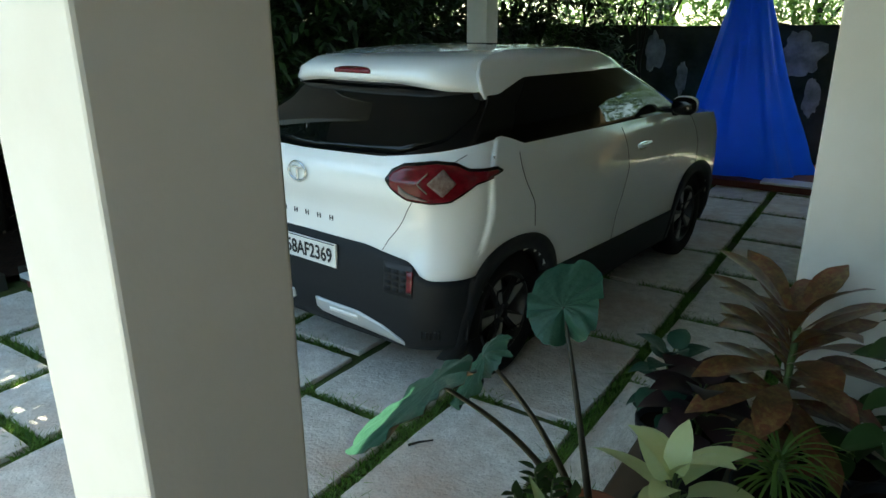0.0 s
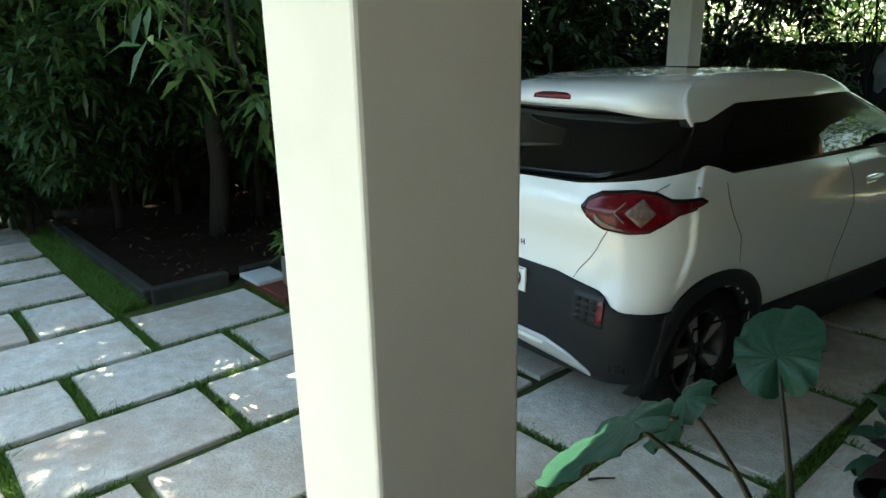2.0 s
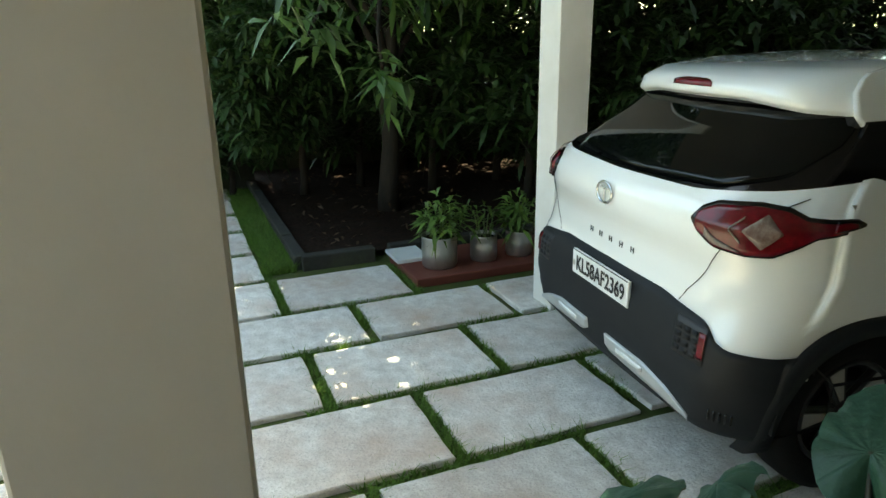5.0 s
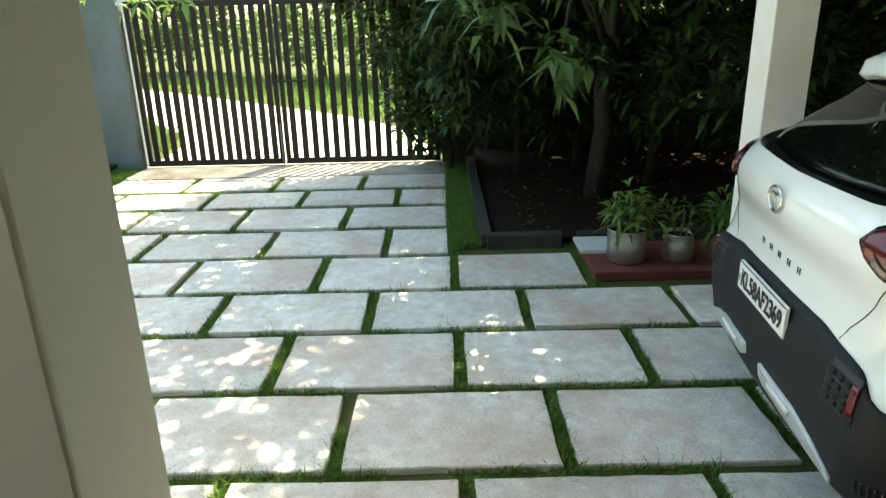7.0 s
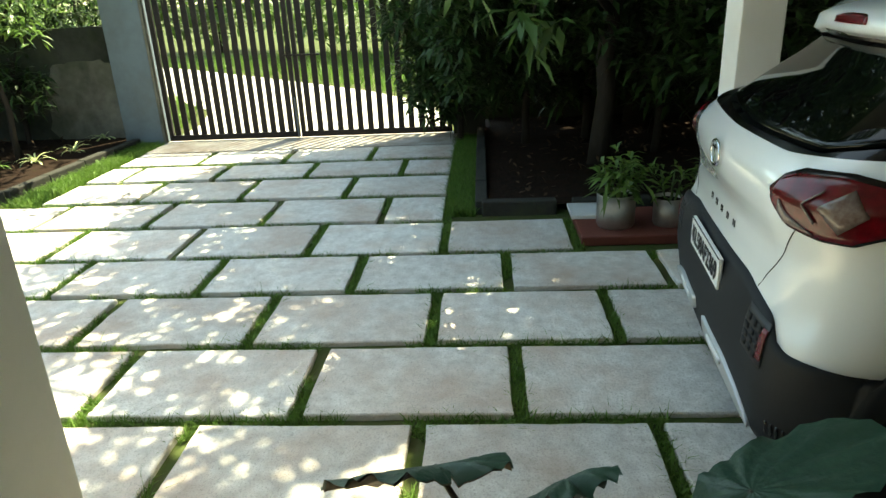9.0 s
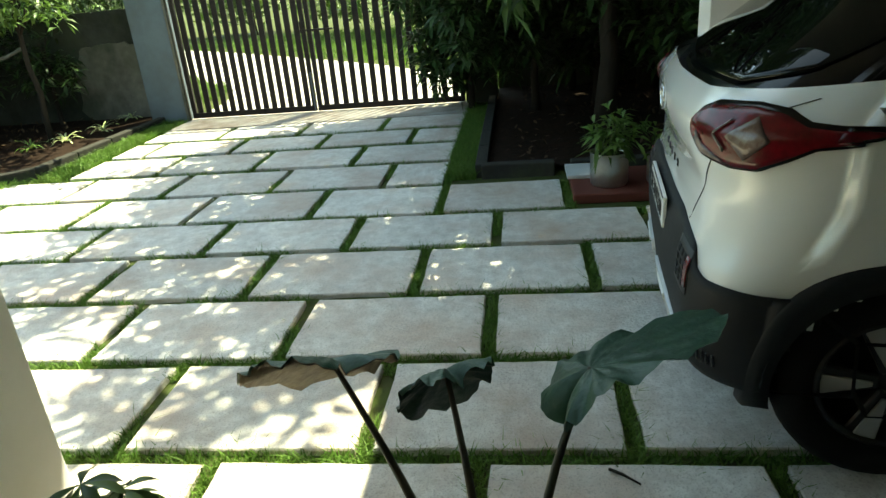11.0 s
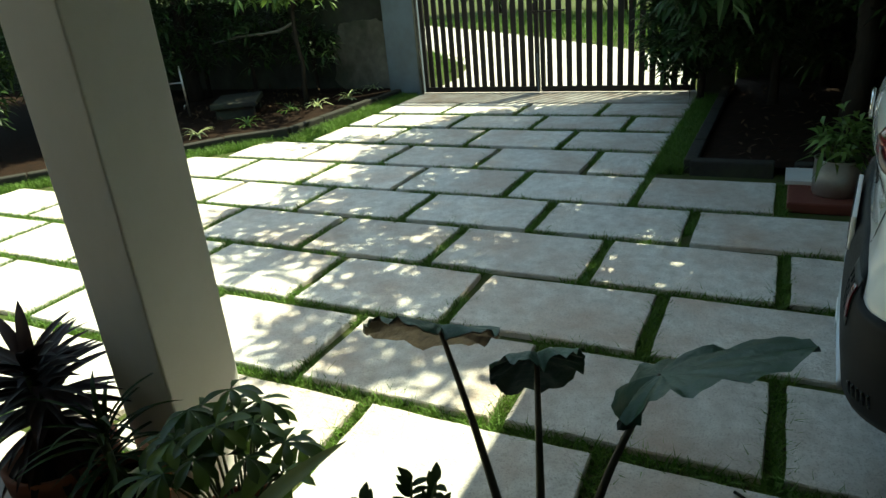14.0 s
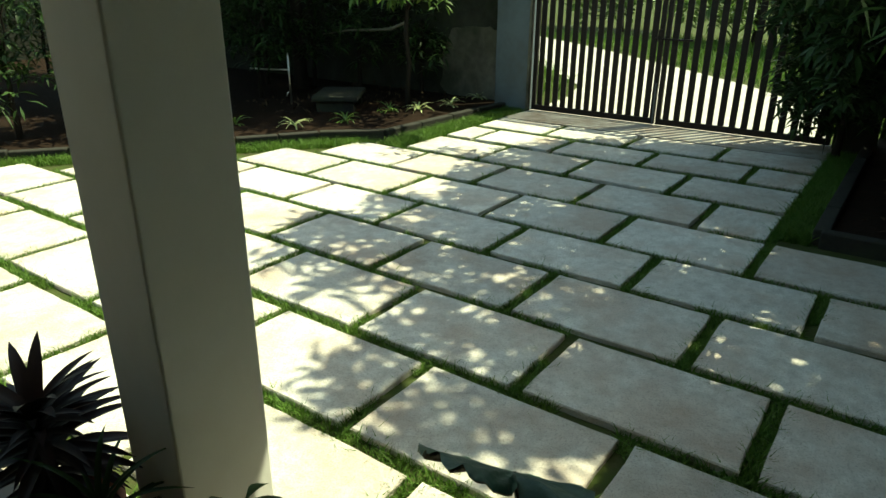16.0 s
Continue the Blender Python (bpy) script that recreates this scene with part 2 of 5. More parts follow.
def leaves_mesh(name, rng, clumps, per, length, width, material, droop=0.5, up=0.2):
    """Many pointed leaves in whorls round the clump centres, each folded along its midrib and drooping."""
    n = len(clumps) * per
    c = np.repeat(np.array(clumps, float), per, 0)
    yaw = rng.uniform(0, 2 * math.pi, n)
    tilt = rng.normal(up, 0.55, n)
    d = np.stack([np.cos(yaw) * np.cos(tilt), np.sin(yaw) * np.cos(tilt), np.sin(tilt)], 1)
    side = np.stack([-np.sin(yaw), np.cos(yaw), rng.normal(0, 0.35, n)], 1)
    side /= np.linalg.norm(side, axis=1)[:, None]
    nor = np.cross(d, side)
    L = (length * rng.uniform(0.65, 1.25, n))[:, None]
    W = (width * rng.uniform(0.75, 1.25, n))[:, None]
    base = c + d * L * rng.uniform(0.0, 0.35, n)[:, None] + rng.normal(0, length * 0.18, (n, 3))
    sag = np.zeros((n, 3))
    sag[:, 2] = -1
    mid = base + d * L * 0.5 + sag * L * droop * 0.15
    tip = base + d * L * 0.96 + sag * L * droop * 0.55
    lft = mid + side * W * 0.5 + nor * W * 0.16
    rgt = mid - side * W * 0.5 + nor * W * 0.16
    v = np.stack([base, lft, mid, rgt, tip], 1).reshape(-1, 3)
    o = np.arange(n)[:, None] * 5
    f = np.concatenate([o + [0, 2, 1], o + [0, 3, 2], o + [1, 2, 4], o + [2, 3, 4]])
    me = bpy.data.meshes.new(name)
    me.vertices.add(len(v))
    me.vertices.foreach_set("co", v.ravel())
    me.loops.add(f.size)
    me.loops.foreach_set("vertex_index", f.ravel())
    me.polygons.add(len(f))
    me.polygons.foreach_set("loop_start", np.arange(0, f.size, 3))
    me.materials.append(material)
    me.update(calc_edges=True)
    me.validate()
    return me


def blob_points(rng, n, centre, radius, shell=0.45):
    d = rng.normal(0, 1, (n, 3))
    d /= np.linalg.norm(d, axis=1)[:, None]
    r = rng.uniform(shell, 1.0, n)[:, None] ** 0.7
    return np.array(centre) + d * r * np.array(radius)


# ---------------- ground and setting ----------------
def sheet(name, x0, x1, y0, y1, z, material, nx=1, ny=1, wob=0.0):
    verts = [(x0 + (x1 - x0) * i / nx, y0 + (y1 - y0) * j / ny, z + wob * noise.noise((i * 0.7, j * 0.7, 3.0))) for i in range(nx + 1) for j in range(ny + 1)]
    faces = [(i * (ny + 1) + j, (i + 1) * (ny + 1) + j, (i + 1) * (ny + 1) + j + 1, i * (ny + 1) + j + 1) for i in range(nx) for j in range(ny)]
    return mesh_from(name, verts, faces, material)


ground = tagged(new("ground", sheet("ground", -900, 900, -900, 900, -0.05, M_LAWN)), "brown and green earth ground under the yard", "ground", kind="structure")
pavement = tagged(new("pavement", sheet("pavement", -8.0, 3.2, -9.0, 9.2, -0.03, M_LAWN, 40, 60, 0.008)), "stone slab driveway with grass growing in its joints", "driveway", kind="structure")
apron = tagged(part("apron", box_bm(-8.45, -7.63, -2.66, 1.12, -0.06, 0.0), M_APRON), "rough concrete threshold strip inside the gate", "pavement", kind="structure")

# slab rows: far and near edge of each, and which of the two bonds it follows
ROWS_X = [(-8.0, -8.0, 0), (-7.58, -6.985, 0), (-6.86, -6.30, 1), (-6.18, -5.555, 0), (-5.45, -4.83, 1), (-4.75, -4.125, 0), (-4.06, -3.51, 1), (-3.435, -2.86, 0), (-2.79, -2.22, 1), (-2.145, -1.58, 0), (-1.505, -0.935, 1), (-0.865, -0.295, 0), (-0.225, 0.345, 1), (0.415, 0.985, 0), (1.055, 1.625, 1)]
PITCH, GAP = 0.962, 0.066


def left_limit(x):
    """Where the paving ends towards the planted bed on the far side of the drive."""
    if x < -5.5:
        return -2.64
    return -3.25 - (x + 5.14) * 0.75


def right_limit(x):
    if x > -0.6:
        return -1.7
    return 1.09 if x < -4.95 else (2.02 if x < -4.1 else 9.0)


slab_meshes = []
for k in range(6):
    rs = random.Random(40 + k)
    bm = bmesh.new()
    nx_, ny_ = 5, 7
    ring = [(-0.5 + i / nx_, -0.5) for i in range(nx_)] + [(0.5, -0.5 + j / ny_) for j in range(ny_)] + [(0.5 - i / nx_, 0.5) for i in range(nx_)] + [(-0.5, 0.5 - j / ny_) for j in range(ny_)]
    out = [(x + rs.uniform(-0.007, 0.007), y + rs.uniform(-0.005, 0.005)) for x, y in ring]
    lo = [bm.verts.new((x, y, -0.05)) for x, y in out]
    hi = [bm.verts.new((x, y, -0.007)) for x, y in out]
    tp = [bm.verts.new((x * 0.982, y * 0.988, rs.uniform(-0.001, 0.001))) for x, y in out]
    n_ = len(out)
    for a, b in ((lo, hi), (hi, tp)):
        for i in range(n_):
            bm.faces.new((a[i], a[(i + 1) % n_], b[(i + 1) % n_], b[i]))
    bm.faces.new(tp)
    me = bpy.data.meshes.new("slab")
    bmesh.ops.recalc_face_normals(bm, faces=bm.faces)
    bm.to_mesh(me)
    bm.free()
    me.materials.append(M_SLAB)
    slab_meshes.append(me)

rs = random.Random(5)
SLABS = []
for x0, x1, bond in ROWS_X[1:]:
    xc = (x0 + x1) / 2
    first = 0.175 if bond == 0 else 0.60
    for k in range(-9, 10):
        y0, y1 = first + PITCH * k + GAP / 2, first + PITCH * (k + 1) - GAP / 2
        if xc > -0.7:
            for a, b in ((left_limit(xc), -1.7), (2.98, 9.0)):
                if min(y1, b) - max(y0, a) > 0.12:
                    SLABS.append((x0, x1, max(y0, a), min(y1, b)))
            continue
        y0, y1 = max(y0, left_limit(xc)), min(y1, right_limit(xc))
        if y1 - y0 > 0.12:
            SLABS.append((x0, x1, y0, y1))
SLABS += [(-0.86, -0.66, 0.25 + 0.962 * k, 1.13 + 0.962 * k) for k in range(-2, 3)]


def lay_slabs():
    for x0, x1, y0, y1 in SLABS:
        ob = new("slab", rs.choice(slab_meshes))
        ob.parent = pavement
        flip = rs.choice((0, 180))
        ob.matrix_world = pose((x0 + x1) / 2, (y0 + y1) / 2, rs.uniform(-0.003, 0.003), rs.uniform(-0.15, 0.15), rs.uniform(-0.15, 0.15), flip + rs.uniform(-0.25, 0.25)) @ Matrix.Diagonal((x1 - x0, y1 - y0, 1, 1))


def grass_mesh(name, spots, rng, height, lean=0.4, width=0.004):
    """Thin bent blades at the given (x, y) spots."""
    n = len(spots)
    s = np.concatenate([np.array(spots, float), np.full((n, 1), -0.035)], 1)
    yaw = rng.uniform(0, 2 * math.pi, n)
    h = height * rng.uniform(0.4, 1.3, n) ** 1.3
    w = np.stack([np.cos(yaw), np.sin(yaw), 0 * yaw], 1) * (width * rng.uniform(0.7, 1.4, n))[:, None]
    bendv = np.stack([rng.normal(0, lean, n) * h, rng.normal(0, lean, n) * h, h], 1)
    v = np.stack([s - w, s + w, s + bendv * 0.55 + w * 0.7, s + bendv * 0.55 - w * 0.7, s + bendv * np.array([1.5, 1.5, 1.0])], 1).reshape(-1, 3)
    o = np.arange(n)[:, None] * 5
    f = np.concatenate([o + [0, 1, 2], o + [0, 2, 3], o + [3, 2, 4]])
    me = bpy.data.meshes.new(name)
    me.vertices.add(len(v))
    me.vertices.foreach_set("co", v.ravel())
    me.loops.add(f.size)
    me.loops.foreach_set("vertex_index", f.ravel())
    me.polygons.add(len(f))
    me.polygons.foreach_set("loop_start", np.arange(0, f.size, 3))
    me.materials.append(M_BLADE)
    me.update(calc_edges=True)
    return me


def lay_grass():
    rng = np.random.default_rng(3)
    spots = []
    for (x0, x1, y0, y1) in SLABS:
        near = 1.0 if x0 > -5 else 0.6
        n = int((y1 - y0) * 1150 * near)
        spots.append(np.stack([rng.normal(x1 + 0.036, 0.024, n), rng.uniform(y0 - 0.06, y1 + 0.06, n)], 1))
        n = int((x1 - x0) * 1150 * near)
        spots.append(np.stack([rng.uniform(x0, x1, n), rng.normal(y1 + 0.033, 0.022, n)], 1))
    spots = np.concatenate(spots)
    keep = noise_mask(spots, 2.3)
    tagged(new("joint_grass", grass_mesh("joint_grass", spots[keep], rng, 0.043, 0.5, 0.0032)), "short green grass growing in the joints between slabs", "grass", kind="stuff")
    strip = []
    n = 16000
    xs = rng.uniform(-8.0, -4.95, n)
    strip.append(np.stack([xs, rng.uniform(1.12, 1.35, n)], 1))
    n = 11000
    xs = rng.uniform(-8.2, -5.5, n)
    strip.append(np.stack([xs, np.array([left_limit(x) for x in xs]) - rng.uniform(0.03, 0.36, n)], 1))
    n = 9000
    xs = rng.uniform(-5.5, -2.6, n)
    strip.append(np.stack([xs, np.array([left_limit(x) for x in xs]) - rng.uniform(0.03, 0.36, n)], 1))
    tagged(new("grass_strip", grass_mesh("grass_strip", np.concatenate(strip), rng, 0.07)), "narrow strip of green turf along the paving", "grass", kind="stuff")
    n = 26000
    far = np.stack([rng.uniform(-22, -9.3, n), rng.uniform(-12, 8, n)], 1)
    keep = np.array([not on_road(x, y) for x, y in far])
    tagged(new("verge_grass", grass_mesh("verge_grass", far[keep], rng, 0.22, width=0.012)), "long sunlit grass beyond the gate", "grass", kind="stuff")


def noise_mask(spots, sc):
    return np.array([noise.noise((x * sc, y * sc, 0.5)) > -0.28 for x, y in spots])


# ---------------- road beyond the gate ----------------
ROAD = [(-8.46, -0.85, 1.85), (-10.4, -1.1, 1.8), (-12.0, -2.0, 1.5), (-14.0, -3.8, 1.4), (-17.0, -7.0, 1.5), (-22.0, -13.0, 1.6), (-30.0, -23.0, 1.8)]


def on_road(x, y):
    for (ax, ay, aw), (bx, by, bw) in zip(ROAD, ROAD[1:]):
        d = Vector((bx - ax, by - ay))
        t = max(0.0, min(1.0, (Vector((x - ax, y - ay)).dot(d)) / d.length_squared))
        if math.hypot(x - ax - d.x * t, y - ay - d.y * t) < aw + (bw - aw) * t + 0.05:
            return True
    return False


def build_road():
    verts, faces = [], []
    for i, (x, y, w) in enumerate(ROAD):
        a, b = ROAD[max(i - 1, 0)], ROAD[min(i + 1, len(ROAD) - 1)]
        d = Vector((b[0] - a[0], b[1] - a[1])).normalized()
        for k in (-1, -0.3, 0.4, 1):
            verts.append((x - d.y * w * k, y + d.x * w * k, -0.03))
    for i in range(len(ROAD) - 1):
        for k in range(3):
            faces.append((i * 4 + k, i * 4 + k + 1, i * 4 + 5 + k, i * 4 + 4 + k))
    tagged(new("road", mesh_from("road", verts, faces, M_ROAD)), "pale sunlit concrete lane leading away from the gate", "road", kind="structure")


build_road()


def rough_wall(name, a, b, height, thick, material, label, seed=0):
    """A weathered wall with an uneven top, running from a to b."""
    a, b = Vector((*a, 0)), Vector((*b, 0))
    d = (b - a)
    n = max(2, int(d.length / 0.4))
    side = Vector((-d.y, d.x, 0)).normalized() * thick / 2
    verts, faces = [], []
    for i in range(n + 1):
        p = a + d * i / n
        t = height + 0.03 * noise.noise((i * 0.9, seed, 0))
        for s, z in ((1, -0.1), (1, t * 0.5), (1, t), (-1, t), (-1, t * 0.5), (-1, -0.1)):
            q = p + side * s * (1 + 0.05 * noise.noise((i * 0.8, z * 2, seed)))
            verts.append((q.x, q.y, z))
    for i in range(n):
        for k in range(5):
            faces.append((i * 6 + k, i * 6 + 6 + k, i * 6 + 7 + k, i * 6 + 1 + k))
    faces += [tuple(range(6)), tuple(range(n * 6, n * 6 + 6))[::-1]]
    return tagged(new(name, mesh_from(name, verts, faces, material, False)), label, "wall", kind="structure")


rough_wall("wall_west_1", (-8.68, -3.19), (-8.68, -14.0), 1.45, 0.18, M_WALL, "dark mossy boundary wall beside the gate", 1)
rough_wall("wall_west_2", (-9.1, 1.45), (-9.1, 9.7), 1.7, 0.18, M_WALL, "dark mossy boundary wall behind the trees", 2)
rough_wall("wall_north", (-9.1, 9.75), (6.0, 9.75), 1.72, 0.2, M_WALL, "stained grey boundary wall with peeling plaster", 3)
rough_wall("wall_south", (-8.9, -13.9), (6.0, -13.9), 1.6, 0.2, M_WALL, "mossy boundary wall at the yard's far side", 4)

def plaster_patch(x, z, rx, rz, seed):
    """A thin irregular flake of pale plaster left on the boundary wall."""
    bm = bmesh.new()
    ring = []
    for i in range(40):
        a = 2 * math.pi * i / 40
        r = 1 + 0.45 * noise.noise((math.cos(a) * 1.6, math.sin(a) * 1.6, seed)) + 0.2 * noise.noise((math.cos(a) * 5, math.sin(a) * 5, seed))
        ring.append((x + rx * r * math.cos(a), z + rz * r * math.sin(a)))
    front = [bm.verts.new((px, 9.632, pz)) for px, pz in ring]
    back = [bm.verts.new((px, 9.67, pz)) for px, pz in ring]
    bm.faces.new(front)
    for i in range(40):
        bm.faces.new((front[i], back[i], back[(i + 1) % 40], front[(i + 1) % 40]))
    tagged(part("plaster_patch", bm, M_FLAKE), "pale peeling plaster flake on the boundary wall", "wall", kind="structure")


plaster_patch(-1.02, 1.36, 0.24, 0.25, 2)
plaster_patch(-0.85, 0.85, 0.10, 0.22, 5)
plaster_patch(-2.85, 1.35, 0.12, 0.26, 9)
plaster_patch(-2.45, 1.05, 0.07, 0.2, 12)

# porch floor, unseen walls behind the view and roofs over the porch and the car
floor_porch = tagged(part("floor", box_bm(-0.62, 2.2, -1.6, 2.9, -0.05, 0.12, 0.01), M_PORCH), "dark tiled porch floor", "floor", kind="structure")
# added out of view to block side light and darken the pillar's inner face
tagged(part("wall_house_side", box_bm(0.35, 2.2, -1.5, -1.3, -0.05, 2.9), M_DIMBROWN), "unseen brown wall added to block side light from the porch", "wall", kind="structure")
# out of view; its brown keeps light on the porch low and warm
tagged(part("wall_house", box_bm(2.2, 2.45, -14.0, 9.6, -0.05, 2.9), M_DIMBROWN), "unseen house wall, dim brown to keep the porch bounce low", "wall", kind="structure")
# unseen ceiling, outlined to throw the shade edge on the slabs
ceil_bm = bmesh.new()
outline = [(-1.97, -1.0), (3.4, -1.0), (3.4, 9.6), (-4.1, 9.6), (-4.1, 2.0), (-1.97, 2.0)]
lo = [ceil_bm.verts.new((x, y, 2.9)) for x, y in outline]
hi = [ceil_bm.verts.new((x, y, 3.1)) for x, y in outline]
ceil_bm.faces.new(lo[::-1]), ceil_bm.faces.new(hi)
for i in range(6):
    ceil_bm.faces.new((lo[i], lo[(i + 1) % 6], hi[(i + 1) % 6], hi[i]))
tagged(part("ceiling", ceil_bm, M_CEIL), "unseen porch and car port ceiling, dull beige to limit bounced light", "ceiling", kind="structure")


def pillar(x0, x1, y0, y1, base, label):
    p = part("pillar", box_bm(x0, x1, y0, y1, base, 2.9, 0.006), M_PAINT)
    return tagged(p, label, "pillar", "porch pillars")


near_pillar = pillar(-0.88, -0.638, 0.386, 0.612, -0.03, "square off-white painted pillar with a small dark scuff")
for v in near_pillar.data.vertices:   # slightly out of square
    a, b = (v.co.x + 0.88) / 0.242, (v.co.y - 0.386) / 0.226
    v.co.x += 0.009 * (1 - 2 * b) * (1 - 2 * a)
    v.co.y += (0.002 - 0.012 * a) * (1 - b) + (-0.008 + 0.015 * a) * b
pillar(-3.686, -3.456, 2.73, 2.95, -0.03, "square white painted pillar beside the parked car")
pillar(-3.70, -3.47, 6.09, 6.32, -0.03, "square white painted pillar rising behind the car roof")
pillar(-0.155, 0.45, 2.5, 2.8, 0.1, "broad white painted pillar on the porch behind potted plants")


# ---------------- gate ----------------
def gate_leaf(y0, y1, label):
    g = thing("metal_gate", (-8.30, 0, 0.015), 0, label, "gate", "leaves of the driveway gate")
    h = 1.95
    part("frame_bottom", box_bm(-0.025, 0.025, y0, y1, 0.0, 0.07, 0.004), M_GATE, g)
    part("frame_top", box_bm(-0.025, 0.025, y0, y1, h - 0.07, h, 0.004), M_GATE, g)
    part("frame_post", box_bm(-0.025, 0.025, y0, y0 + 0.055, 0.07, h - 0.07, 0.004), M_GATE, g)
    part("frame_post", box_bm(-0.025, 0.025, y1 - 0.055, y1, 0.07, h - 0.07, 0.004), M_GATE, g)
    n = 14
    step = (y1 - y0 - 0.11) / n
    first = None
    for i in range(n):
        y = y0 + 0.055 + step * (i + 0.5)
        if first is None:
            me = bpy.data.meshes.new("bar")
            bm = box_bm(-0.012, 0.012, -0.036, 0.036, 0.07, h - 0.07, 0.003, 1)
            bm.to_mesh(me)
            bm.free()
            me.materials.append(M_GATE)
            first = me
        b = new("bar", first)
        b.parent = g
        b.matrix_local = pose(0, y, 0)
    return g


leaf_a = gate_leaf(-2.62, -0.91, "closed black metal gate leaf with vertical bars")
leaf_b = gate_leaf(-0.89, 1.04, "closed black metal gate leaf partly behind foliage")
part("latch_bar", box_bm(0.03, 0.055, -1.0, -0.55, 1.0, 1.022, 0.004), M_GATE, leaf_b, "sliding black latch rod")
part("latch_plate", box_bm(0.026, 0.04, -0.97, -0.92, 0.98, 1.12, 0.003), M_GATE, leaf_a)
part("drop_bolt", box_bm(0.03, 0.05, -0.93, -0.915, 0.0, 0.5, 0.003), M_POST, leaf_a, "thin vertical drop bolt")
post = thing("gate_post", (-8.38, -2.92, -0.03), 0, "blue-grey painted concrete gate post", "gate post")
part("shaft", box_bm(-0.16, 0.16, -0.26, 0.24, 0, 2.05, 0.012), M_POST, post)
part("corner_strip", box_bm(0.10, 0.168, 0.242, 0.275, 0.0, 1.95, 0.004), M_WALLPALE, post, "pale worn edge strip")
part("hinge", box_bm(0.0, 0.05, 0.275, 0.30, 1.6, 1.7, 0.004), M_STEEL, post)
part("hinge", box_bm(0.0, 0.05, 0.275, 0.30, 0.3, 0.4, 0.004), M_STEEL, post)
post2 = thing("gate_post", (-8.38, 1.26, -0.03), 0, "concrete gate post hidden among leaves, darkened to merge with shade", "gate post")
# dark wall plaster replaces post paint, so shade is in the colour
part("shaft", box_bm(-0.16, 0.16, -0.2, 0.2, 0, 2.08, 0.012), M_WALL, post2)
part("cap", box_bm(-0.18, 0.18, -0.22, 0.22, 2.08, 2.13, 0.01), M_WALL, post2)


def kerb_run(pts, label):
    k = thing("kerb", (0, 0, 0), 0, label, "kerb", "kerbs round the planting beds")
    for (ax, ay), (bx, by) in zip(pts, pts[1:]):
        L = math.hypot(bx - ax, by - ay)
        n = max(1, round(L / 0.6))
        for i in range(n):
            t0, t1 = i / n, (i + 1) / n
            cx, cy = ax + (bx - ax) * (t0 + t1) / 2, ay + (by - ay) * (t0 + t1) / 2
            o = part("kerb_block", box_bm(-L / n / 2 + 0.005, L / n / 2 - 0.005, -0.05, 0.05, -0.05, 0.085 + random.uniform(-0.006, 0.006), 0.012), M_KERB, k)
            o.matrix_local = pose(cx, cy, 0, 0, 0, math.degrees(math.atan2(by - ay, bx - ax)) + random.uniform(-0.6, 0.6))
    return k


kerb_run([(-8.2, 1.40), (-5.0, 1.40), (-5.0, 2.0)], "weathered concrete kerb round the shaded bed, darkened for its shade")
kerb_run([(-5.02, 2.12), (-5.02, 4.6)], "low concrete kerb behind the potted plants, darkened for shade")
kerb_run([(-8.2, -3.02), (-5.75, -3.12), (-5.25, -3.65), (-4.5, -4.15), (-3.2, -5.1), (-1.5, -6.35)], "low concrete kerb of the planted bed, darkened for shade")
# both bed sheets carry their shade in the blackened soil colour
tagged(new("soil_bed", sheet("soil_bed", -9.0, -5.05, 1.45, 9.6, 0.03, M_SOIL, 24, 40, 0.05)), "bare soil of the shaded planting bed, colour blackened for deep shade", "soil", kind="structure")
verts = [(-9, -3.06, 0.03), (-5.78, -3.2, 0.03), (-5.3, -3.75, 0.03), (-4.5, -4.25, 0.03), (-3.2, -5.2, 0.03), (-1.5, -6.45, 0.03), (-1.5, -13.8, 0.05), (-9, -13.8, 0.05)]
tagged(new("soil_bed_south", mesh_from("soil_bed_south", verts, [tuple(range(8))], M_SOIL)), "brown soil of the planted bed with litter, blackened for shade", "soil", kind="structure")


# ---------------- trees and shrubs ----------------
def tree(name, x, y, h, r0, crowns, per, leaf, seed, material, label, trunk_lean=(0, 0), density=60):
    """A tapered trunk with limbs to each crown mass, and leaves in whorls over uneven masses. crowns: (x, y, z, rx, ry, rz) about the foot."""
    rng = np.random.default_rng(seed)
    t = thing(name, (x, y, 0.0), 0, label, "tree" if h > 1.6 else "shrub")
    top = Vector((trunk_lean[0], trunk_lean[1], h))
    pts = [Vector((0, 0, -0.05)).lerp(top, i / 8) + Vector((noise.noise((i * 0.8, seed, 1)), noise.noise((i * 0.8, seed, 7)), 0)) * 0.05 * h * (i / 8) for i in range(9)]
    part("trunk", tube_mesh("trunk", pts, [r0 * (1.25 - 0.75 * i / 8) if i else r0 * 1.5 for i in range(9)], M_BARK, 10), None, t)
    clumps = []
    for k, (cx, cy, cz, rx, ry, rz) in enumerate(crowns):
        start = pts[4 + k % 5]
        end = Vector((cx, cy, cz))
        lp = [start.lerp(end, i / 6) + Vector((0, 0, 1)) * 0.12 * math.sin(math.pi * i / 6) + Vector((rng.normal(), rng.normal(), rng.normal())) * 0.03 * (0 if i == 0 else 1) for i in range(7)]
        part("limb", tube_mesh("limb", lp, [max(0.006, r0 * 0.5 * (1 - 0.85 * i / 6)) for i in range(7)], M_BARK, 6), None, t)
        n = max(4, int(density * (rx * ry * rz) ** 0.6))
        clumps.append(blob_points(rng, n, (cx, cy, cz), (rx, ry, rz)))
    cl = np.concatenate(clumps)
    part("crown", leaves_mesh("crown", rng, cl, per, leaf[0], leaf[1], material, droop=leaf[2] if len(leaf) > 2 else 0.5), None, t)
    return t


